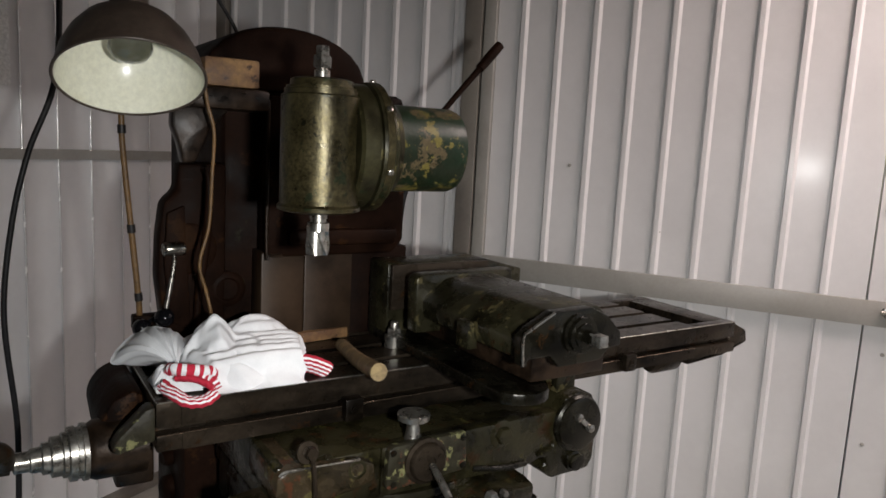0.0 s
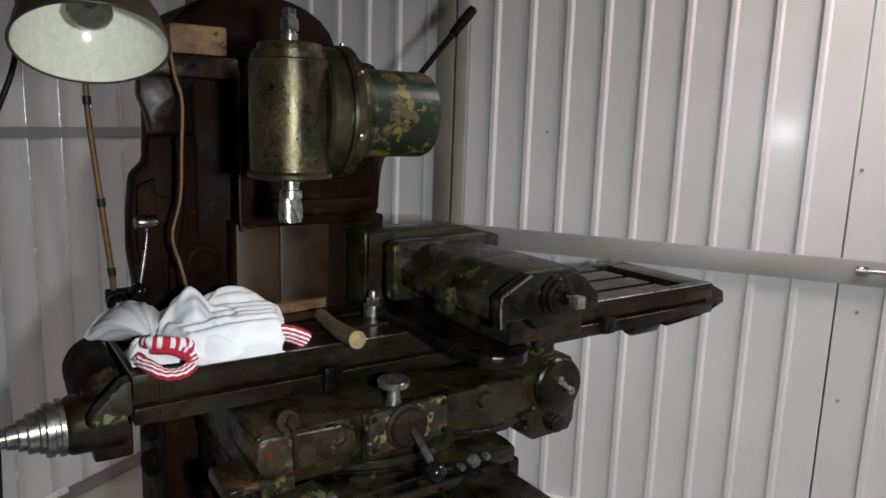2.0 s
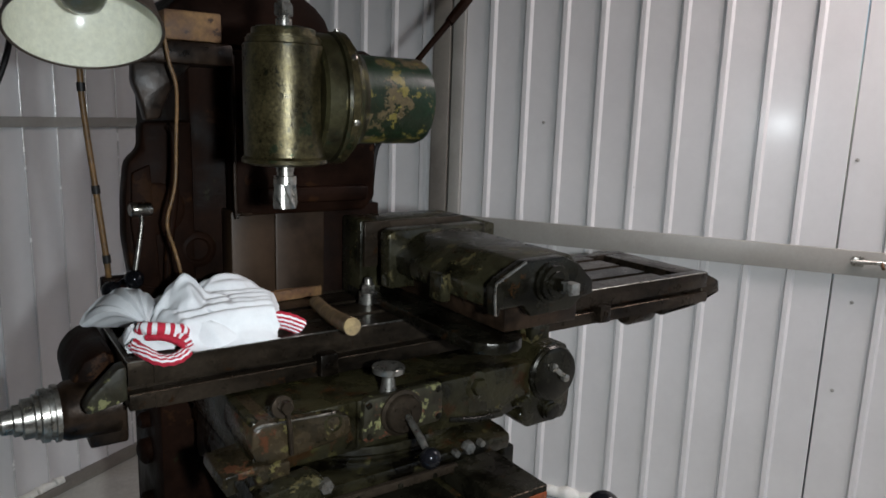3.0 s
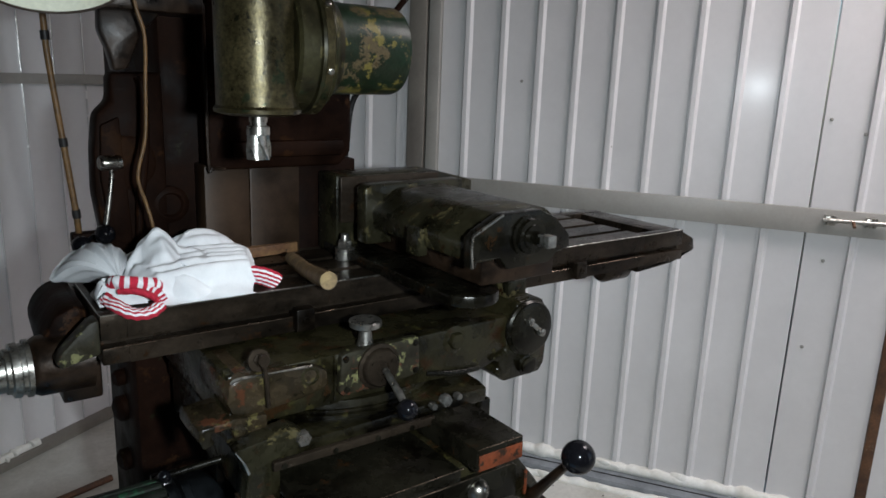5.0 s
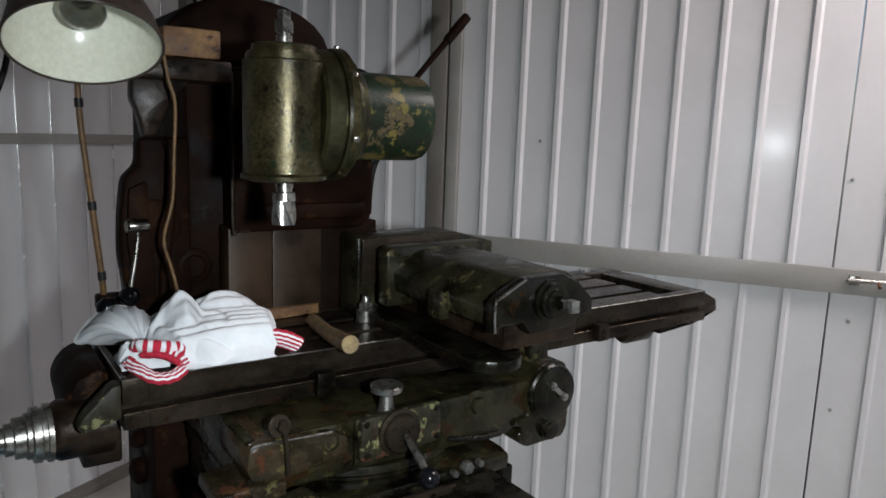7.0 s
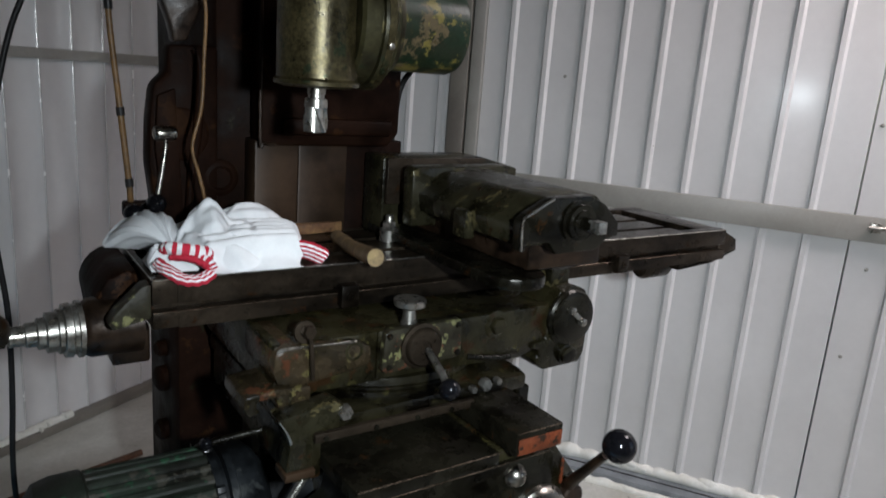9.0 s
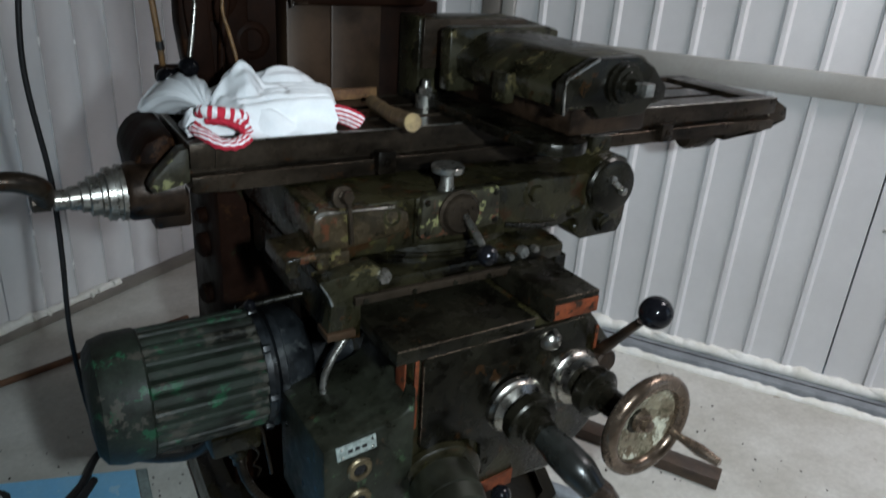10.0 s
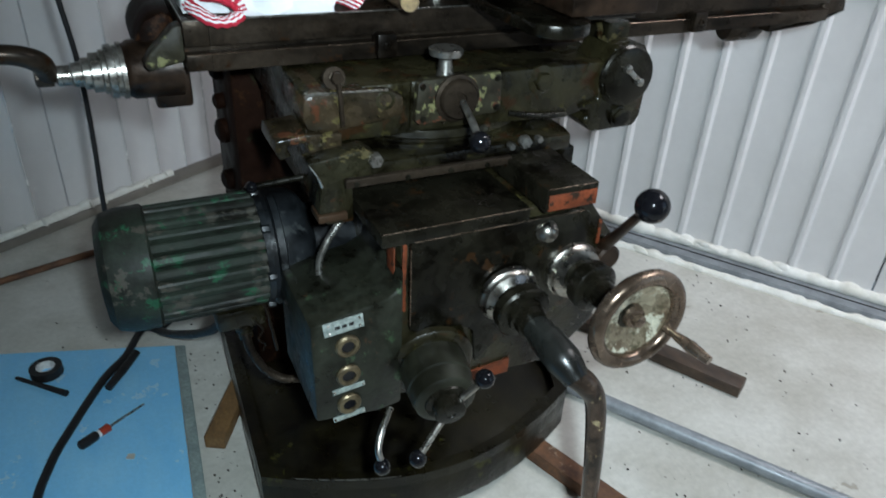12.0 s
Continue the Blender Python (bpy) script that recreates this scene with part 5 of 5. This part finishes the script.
def crumple(slack_u, slack_v, seed, nu=72, nv=72, steps=240):
    """A slack square of cloth thrown over the heap: it buckles into folds until its threads have their length again."""
    rs = np.random.RandomState(seed)
    u, v = np.meshgrid(np.linspace(0, 1, nu), np.linspace(0, 1, nv), indexing="ij")
    y = 1.128 + 0.262 * v
    lo, hi = 0.272 + 0.32 * np.maximum(1.25 - y, -0.05), 0.503 - 0.36 * np.maximum(1.25 - y, 0.0)
    x = lo + (hi - lo) * u
    hem = np.clip(v / 0.10, 0, 1) ** 0.5 * np.clip((1 - v) / 0.06, 0, 1) ** 0.5 * np.clip(u / 0.04, 0, 1) ** 0.5 * np.clip((1 - u) / 0.04, 0.25, 1) ** 0.5
    p = np.stack([x, y, 1.081 + heap(x, y) * hem], -1)
    home = p.copy()
    pairs = []
    for du, dv, slack, stiff in ((1, 0, slack_u, 0.5), (0, 1, slack_v, 0.5), (1, 1, (slack_u + slack_v) / 2, 0.35), (1, -1, (slack_u + slack_v) / 2, 0.35), (4, 0, slack_u, 0.20), (0, 3, slack_v, 0.14), (12, 0, 1.0, 0.12)):
        ia = (slice(0, nu - du), slice(max(0, -dv), nv - max(0, dv)))
        ib = (slice(du, nu), slice(max(0, dv), nv - max(0, -dv)))
        pairs.append((ia, ib, np.linalg.norm(p[ib] - p[ia], axis=-1) * slack, stiff))
    for k in range(6):
        a, f1, f2, f3 = rs.uniform(0, 6.28), rs.uniform(4, 13), rs.uniform(4, 15), rs.uniform(0, 6.28)
        p[..., 2] += 0.0022 * np.sin(f1 * u + f2 * v + a)
        p[..., 1] += 0.0022 * np.sin(f2 * u - f1 * v + f3)
    for step in range(steps):
        p[..., 2] -= 0.00012
        for ia, ib, rest, stiff in pairs:
            d = p[ib] - p[ia]
            length = np.linalg.norm(d, axis=-1) + 1e-9
            move = d * (stiff * 0.5 * (length - rest) / length)[..., None]
            p[ia] += move
            p[ib] -= move
        p += (home - p) * 0.018
        p[..., 2] = np.clip(p[..., 2], 1.081, home[..., 2] + 0.009)
        p[..., 1] = np.maximum(p[..., 1], 1.119)
    for turn in range(5):
        p[1:-1, 1:-1] += 0.25 * ((p[2:, 1:-1] + p[:-2, 1:-1] + p[1:-1, 2:] + p[1:-1, :-2]) / 4 - p[1:-1, 1:-1])
    bm = B()
    vs = [[bm.verts.new(c) for c in row] for row in p.tolist()]
    for r0, r1 in zip(vs, vs[1:]):
        for k in range(nv - 1):
            bm.faces.new((r0[k], r1[k], r1[k + 1], r0[k + 1]))
    bmesh.ops.recalc_face_normals(bm, faces=bm.faces[:])
    return bm


def sleeve_fan(tip, rim_line, seed, n=16):
    """A sleeve gathered at one end: folds run out from the gathered point to a loose rim."""
    tip = Vector(tip)
    outer = smooth_line(rim_line, n)
    m, rows = len(outer), []
    bm = B()
    for i, o in enumerate(outer):
        f = i / (m - 1)
        wave = math.sin(f * 30 + 2.2 * math.sin(f * 9 + seed)) + 0.5 * math.sin(f * 71 + seed)
        row = []
        for k in range(25):
            r = 0.04 + 0.96 * k / 24
            c = tip + (o - tip) * r
            puff = 0.026 * math.sin(math.pi * min(1.0, r * 1.05)) * min(1.0, 4 * f, 4 * (1 - f) + 0.4)
            c += Vector((-0.25, -0.35, 1.0)) * puff
            c += Vector((0.15, -0.6, 1.0)) * wave * 0.0046 * (0.25 + r) * min(1.0, 3 * (1.08 - r)) * min(1.0, 7 * f)
            c.z = max(c.z, 1.081)
            row.append(bm.verts.new(c))
        rows.append(row)
    for r0, r1 in zip(rows, rows[1:]):
        for k in range(24):
            bm.faces.new((r0[k], r0[k + 1], r1[k + 1], r1[k]))
    bmesh.ops.recalc_face_normals(bm, faces=bm.faces[:])
    return bm


shirt = thing("shirt_rag", (0.37, 1.25, 1.079), "crumpled white cotton rag with red-striped cuffs, on the table", "rag")
part("cloth_body", crumple(1.05, 1.30, 5), M_CLOTH, shirt, "crumpled white cotton", 80)
part("sleeve", sleeve_fan((0.262, 1.205, 1.108), [(0.262, 1.290, 1.082), (0.205, 1.330, 1.082), (0.176, 1.340, 1.086), (0.198, 1.358, 1.114), (0.230, 1.372, 1.130), (0.262, 1.378, 1.136), (0.292, 1.362, 1.124), (0.315, 1.330, 1.105)], 1.3), M_CLOTH, shirt, "gathered white cotton sleeve", 80)
part("cloth_fold", drape(0.308, 0.400, [(0, 0.016), (0.4, 0.030), (1, 0.012)], [(0, 1.24), (1, 1.23)], [(0, 1.140), (0.5, 1.122), (1, 1.135)], 15.0, 40, 28), M_CLOTH, shirt, "", 75)
part("cloth_fold", drape(0.220, 0.290, [(0, 0.010), (0.5, 0.018), (1, 0.018)], [(0, 1.235), (1, 1.25)], [(0, 1.160), (1, 1.150)], 23.0, 24, 24), M_CLOTH, shirt, "", 75)
part("cuff", cuff([(0.243, 1.170, 1.117), (0.252, 1.154, 1.120), (0.285, 1.148, 1.115), (0.311, 1.154, 1.108)], 0.020, (0.0, 0.2, 1), 6), [M_CLOTH, M_RED], shirt, "red and white striped knit cuff", 60)
part("cuff", cuff([(0.230, 1.158, 1.096), (0.240, 1.134, 1.088), (0.258, 1.115, 1.0775), (0.282, 1.112, 1.076), (0.303, 1.122, 1.083)], 0.020, (-0.15, 0.75, 0.60), 3, lengthwise=True), [M_CLOTH, M_RED], shirt, "red and white striped knit cuff", 60)
part("cuff", cuff([(0.250, 1.158, 1.104), (0.275, 1.142, 1.104), (0.296, 1.130, 1.094), (0.300, 1.124, 1.082)], 0.011, (0.5, 0.1, 0.7), 1), [M_RED, M_RED], shirt, "red inside of the cuff", 60)
part("cuff", cuff([(0.284, 1.150, 1.103), (0.300, 1.140, 1.097), (0.307, 1.134, 1.084)], 0.020, (0.8, 0.1, 0.4), 4), [M_CLOTH, M_RED], shirt, "red and white striped knit cuff", 60)
part("cuff", cuff([(0.462, 1.170, 1.102), (0.482, 1.156, 1.100), (0.500, 1.150, 1.092), (0.508, 1.152, 1.085)], 0.032, (0.2, -0.1, 1), 4, lengthwise=True), [M_CLOTH, M_RED], shirt, "red and white striped knit cuff", 60)
bm = B()
lathe(bm, (0.338, 1.150, 1.079), (0, 0, 1), [(0, 0.014), (0.012, 0.014), (0.016, 0.010)], 20)
solo("round_plug", bm, M_TABLE, "small dark steel plug on the table edge", "plug")

bm = B()
tube(bm, [(0.588, 1.262, 1.0945), (0.574, 1.160, 1.0955), (0.561, 1.050, 1.106)], [0.0130, 0.0145, 0.0160], 18)
handle = thing("wooden_dowel", (0.58, 1.18, 1.079), "round worn wooden dowel lying across the table", "dowel")
part("shaft", bm, M_WOOD, handle)
bm = B()
lathe(bm, (0.5608, 1.0504, 1.1065), (-0.12, -1, 0.08), [(0, 0.0158), (0.001, 0.0150)], 20)
part("cut_end", bm, M_WOODEND, handle, "pale cut end")
bm = B()
box(bm, -0.075, 0.075, -0.014, 0.014, 0.0, 0.022, 0.003, pose(0.572, 1.368, 1.079, 0, 0, 6))
solo("timber_offcut", bm, M_PALEWOOD, "short brown timber offcut lying on the table", "offcut")
bm = B()
box(bm, 0.336, 0.436, 1.330, 1.395, 1.583, 1.634, 0.004)
solo("timber_block", bm, M_PALEWOOD, "stained orange-brown timber block on the column ledge", "block")

# ---- the work lamp ----
work_lamp = thing("work_lamp", (0.246, 1.47, 1.12), "old bell-shaped work lamp on a thin jointed stem, unlit", "lamp")
LC = Vector((0.178, 1.100, 1.567))
LA = Vector((-0.06, -0.50, -0.95)).normalized()
q = (-LA).to_track_quat("Z", "Y").to_matrix()
SR = 0.099
shade_prof = [(0.0, 1.0), (0.012, 0.985), (0.035, 0.93), (0.060, 0.82), (0.082, 0.66), (0.096, 0.48), (0.104, 0.30)]
bm = B()
rings = []
for d, f in shade_prof:
    rings.append([bm.verts.new(LC + q @ Vector((SR * f * math.cos(6.28318 * i / 56), SR * f * math.sin(6.28318 * i / 56), d))) for i in range(56)])
for a, b in zip(rings, rings[1:]):
    for i in range(56):
        bm.faces.new((a[i], a[(i + 1) % 56], b[(i + 1) % 56], b[i]))
bm.faces.new(rings[-1])
bmesh.ops.recalc_face_normals(bm, faces=bm.faces[:])
shade = part("shade", bm, M_SHADE_OUT, work_lamp, "brown enamelled bell shade")
bm = B()
rings = []
for d, f in shade_prof:
    rings.append([bm.verts.new(LC + q @ Vector(((SR * f - 0.002) * math.cos(6.28318 * i / 56), (SR * f - 0.002) * math.sin(6.28318 * i / 56), d * 0.975))) for i in range(56)])
for a, b in zip(rings, rings[1:]):
    for i in range(56):
        bm.faces.new((a[i], b[i], b[(i + 1) % 56], a[(i + 1) % 56]))
bm.faces.new(rings[-1][::-1])
part("lining", bm, M_SHADE_IN, shade, "cream enamel lining")
bm = B()
ring = [LC + q @ Vector(((SR + 0.0005) * math.cos(6.28318 * i / 40), (SR + 0.0005) * math.sin(6.28318 * i / 40), 0)) for i in range(41)]
tube(bm, ring, 0.0022, 8, 2)
part("rim", bm, M_SHADE_OUT, shade)
bm = B()
lathe(bm, LC + q @ Vector((0, 0, 0.104)), -LA, [(-0.03, 0.020), (0, 0.036), (0.004, 0.036), (0.006, 0.028), (0.05, 0.025), (0.056, 0.016)], 28)
part("socket", bm, M_SHADE_OUT, work_lamp, "brown socket cap")
bm = B()
lathe(bm, LC + q @ Vector((0, 0, 0.086)), LA, [(0, 0.013), (0.008, 0.014), (0.016, 0.022), (0.027, 0.029), (0.037, 0.030), (0.047, 0.024), (0.053, 0.012), (0.055, 0.003)], 28)
part("bulb", bm, M_GLASS, work_lamp, "unlit clear bulb", 80)
ST = LC - LA * 0.155
bm = B()
tube(bm, [(0.246, 1.46, 1.13), (0.243, 1.45, 1.173), (0.231, 1.45, 1.311)], 0.0058)
tube(bm, [(0.231, 1.45, 1.311), (0.218, 1.45, 1.46), (0.216, 1.45, 1.521)], 0.0054)
tube(bm, [(0.216, 1.45, 1.521), (0.212, 1.44, 1.64), (0.205, 1.38, 1.73), tuple(ST + Vector((0.01, 0.05, 0.02))), tuple(ST)], 0.0054)
part("stem", bm, M_CONDUIT, work_lamp, "thin ochre stem")
bm = B()
for p, d in (((0.2312, 1.45, 1.311), (-0.08, 0, 1)), ((0.2165, 1.45, 1.497), (-0.03, 0, 1)), ((0.243, 1.45, 1.178), (-0.08, 0, 1))):
    lathe(bm, p, d, [(-0.008, 0.0075), (0.008, 0.0075)], 14)
each("joint", bm, M_RUBBER, work_lamp, "black stem joint")
bm = B()
box(bm, 0.232, 0.330, 1.445, 1.475, 1.110, 1.140, 0.004)
part("bracket", bm, M_COLUMN, work_lamp)

# ---- cables ----
bm = B()
tube(bm, [(0.326, 1.30, 1.60), (0.334, 1.30, 1.545), (0.345, 1.30, 1.50), (0.342, 1.30, 1.42), (0.337, 1.30, 1.333), (0.321, 1.30, 1.265), (0.332, 1.30, 1.215), (0.342, 1.30, 1.165), (0.346, 1.33, 1.10)], 0.0031, 10)
solo("lamp_cable", bm, M_CONDUIT, "ochre cable hanging down the column", "cable")
bm = B()
tube(bm, [(0.150, 1.68, 2.72), (0.145, 1.70, 2.2), (0.140, 1.70, 1.749), (0.126, 1.70, 1.579), (0.077, 1.70, 1.439), (0.043, 1.70, 1.288), (0.024, 1.70, 1.10), (0.040, 1.70, 0.881), (0.041, 1.70, 0.78), (0.038, 1.70, 0.666), (0.030, 1.70, 0.464), (0.05, 1.72, 0.20), (0.10, 1.80, 0.035), (0.20, 1.95, 0.012)], 0.0060, 12)
solo("hanging_cable", bm, M_RUBBER, "black rubber cable hanging from the ceiling to the floor", "cable")
bm = B()
tube(bm, [(0.47, 1.58, 1.70), (0.462, 1.60, 1.735), (0.40, 1.62, 1.84), (0.32, 1.65, 2.00), (0.22, 1.70, 2.30), (0.18, 1.72, 2.74)], 0.0042, 10)
solo("column_cable", bm, M_RUBBER, "thin dark cable rising from the column top", "cable")
bm = B()
tube(bm, [(0.245, 1.15, 0.52), (0.20, 1.30, 0.36), (0.13, 1.62, 0.14), (0.060, 1.82, 0.035), (0.0, 1.72, 0.0245), (-0.061, 1.642, 0.0235), (-0.151, 1.465, 0.0235), (-0.191, 1.369, 0.0235), (-0.218, 1.246, 0.0235), (-0.20, 1.05, 0.0235), (-0.13, 0.80, 0.0235)], 0.0105, 12)
solo("floor_cable", bm, M_RUBBER, "thick black motor cable lying over the blue mat", "cable")
bm = B()
tube(bm, [(-0.052, 1.602, 0.0235), (-0.01, 1.66, 0.0275), (0.03, 1.72, 0.030)], [0.0105, 0.012, 0.010])
solo("cable_sleeve", bm, M_RUBBER, "short dark sleeve beside the cable on the mat", "sleeve")

# ---- on the floor ----
mat_ob = thing("foam_mat", (-0.4, 1.1, 0.0), "bright blue foam mat with grey taped edge on the floor", "mat")
bm = B()
prism(bm, [(0.132, 1.738, 0.0015), (-0.95, 2.065, 0.0015), (-1.25, 0.25, 0.0015), (0.042, 0.15, 0.0015)], (0, 0, 0.011), 0.002)
part("sheet", bm, M_MAT, mat_ob)
bm = B()
prism(bm, [(0.134, 1.740, 0.001), (0.044, 0.15, 0.001), (0.072, 0.148, 0.001), (0.160, 1.732, 0.001)], (0, 0, 0.009), 0.002)
part("taped_edge", bm, M_MATEDGE, mat_ob, "grey-green taped edge")

driver = thing("screwdriver", (-0.05, 1.457, 0.0125), "screwdriver with a dark and red handle on the mat", "screwdriver")
d0, d1 = Vector((-0.127, 1.405, 0.026)), Vector((0.028, 1.512, 0.0165))
dv = (d1 - d0).normalized()
bm = B()
lathe(bm, d0, dv, [(0, 0.008), (0.005, 0.0125), (0.045, 0.0125), (0.050, 0.009)], 16)
part("grip", bm, M_RUBBER, driver, "dark grip")
bm = B()
lathe(bm, d0, dv, [(0.050, 0.0095), (0.057, 0.0095)], 16)
part("band", bm, M_PAPER, driver, "white band")
bm = B()
lathe(bm, d0, dv, [(0.057, 0.010), (0.082, 0.011), (0.086, 0.006)], 16)
part("collar", bm, M_ORANGE, driver, "red collar")
bm = B()
lathe(bm, d0, dv, [(0.085, 0.003), (0.17, 0.003), (0.188, 0.0022)], 10)
part("blade", bm, M_EDGE, driver)
bm = B()
R0, R1 = 0.024, 0.041
seg = 40
cs = [(R0, 0), (R1, 0), (R1, 0.024), (R0, 0.024)]
rg = [[bm.verts.new((-0.200 + r * math.cos(6.28318 * i / seg), 1.738 + r * math.sin(6.28318 * i / seg), 0.0128 + z)) for r, z in cs] for i in range(seg)]
for i in range(seg):
    a, b = rg[i], rg[(i + 1) % seg]
    for k in range(4):
        bm.faces.new((a[k], b[k], b[(k + 1) % 4], a[(k + 1) % 4]))
bmesh.ops.recalc_face_normals(bm, faces=bm.faces[:])
tape = thing("tape_roll", (-0.200, 1.738, 0.0128), "roll of dark insulating tape on the mat", "tape")
part("winding", bm, M_RUBBER, tape)
bm = B()
rg = [[bm.verts.new((-0.200 + r * math.cos(6.28318 * i / seg), 1.738 + r * math.sin(6.28318 * i / seg), 0.0128 + z)) for r, z in ((0.021, 0), (0.0239, 0), (0.0239, 0.0245), (0.021, 0.0245))] for i in range(seg)]
for i in range(seg):
    p, o = rg[i], rg[(i + 1) % seg]
    for k in range(4):
        bm.faces.new((p[k], o[k], o[(k + 1) % 4], p[(k + 1) % 4]))
bmesh.ops.recalc_face_normals(bm, faces=bm.faces[:])
part("core", bm, M_PAPER, tape, "white cardboard core")
bm = B()
tube(bm, [(-0.272, 1.735, 0.021), (-0.152, 1.622, 0.021)], [0.005, 0.0085])
solo("marker_pen", bm, M_RUBBER, "dark marker pen on the mat", "pen")
bm = B()
prism(bm, [(-0.03, 1.335, 0.0128), (-0.012, 1.328, 0.0128), (-0.008, 1.343, 0.0128), (-0.024, 1.348, 0.0128)], (0, 0, 0.003))
solo("stone_chip", bm, M_CONCRETE, "small grey chip on the mat", "chip")


def bar(name, a, b, w, h, mat, label, cat, z0=0.0015):
    a, b = Vector((*a, 0)), Vector((*b, 0))
    d = b - a
    bm = B()
    box(bm, 0, d.length, -w / 2, w / 2, 0, h, 0.003, Matrix.Translation((a.x, a.y, z0)) @ Matrix.Rotation(math.atan2(d.y, d.x), 4, "Z"))
    return solo(name, bm, mat, label, cat)


bar("wooden_wedge", (0.172, 1.300), (0.345, 1.62), 0.050, 0.0385, M_YELLOWWOOD, "ochre wooden batten under the machine base", "batten")
bar("wooden_beam", (1.572, 0.955), (1.20, 1.62), 0.062, 0.036, M_BEAM, "brown wooden beam end lying on the floor", "beam")
bar("steel_bar", (1.060, 0.545), (0.74, 1.42), 0.052, 0.0385, M_RUST, "rusty flat steel bar under the machine base", "bar")
bar("steel_strip", (0.155, 1.085), (0.30, 1.045), 0.030, 0.012, M_RUST, "rusty steel strip by the machine base", "strip")
bm = B()
tube(bm, [(0.98, 1.345, 0.0215), (1.25, 0.930, 0.0215), (1.508, 0.535, 0.0215)], 0.0195, 20)
gp = solo("steel_pipe", bm, M_GALV, "grey galvanised pipe lying on the floor", "pipe")
bm = B()
tube(bm, [(-0.55, 2.20, 0.0135), (-0.217, 2.312, 0.0135), (0.45, 2.52, 0.0135)], 0.012, 12)
solo("steel_rod", bm, M_RUST, "rusty brown steel rod along the wall", "rod")

# scattered grit on the concrete and the base
rnd = random.Random(11)
bm = B()
for i in range(520):
    x, y = rnd.uniform(-0.2, 1.9), rnd.uniform(0.4, 2.0)
    if 0.2 < x < 1.06 and y > 0.88:
        continue
    if x < 0.17 and y < 1.76:
        continue
    r = rnd.uniform(0.0010, 0.0040)
    bmesh.ops.create_icosphere(bm, subdivisions=1, radius=r, matrix=Matrix.Translation((x, y, 0.001 + r * 0.6)) @ Matrix.Diagonal((1, rnd.uniform(0.6, 1.6), 0.6, 1)))
for i in range(80):
    f = rnd.random()
    x, y = 0.10 + 0.055 * f + rnd.uniform(0.01, 0.09), 0.75 + 0.95 * f
    r = rnd.uniform(0.0010, 0.0036)
    bmesh.ops.create_icosphere(bm, subdivisions=1, radius=r, matrix=Matrix.Translation((x, y, 0.001 + r * 0.4)) @ Matrix.Diagonal((1, rnd.uniform(0.6, 1.8), 0.4, 1)))
solo("floor_grit", bm, M_BOSS, "specks of grit and swarf on the concrete floor", "grit", kind="stuff")
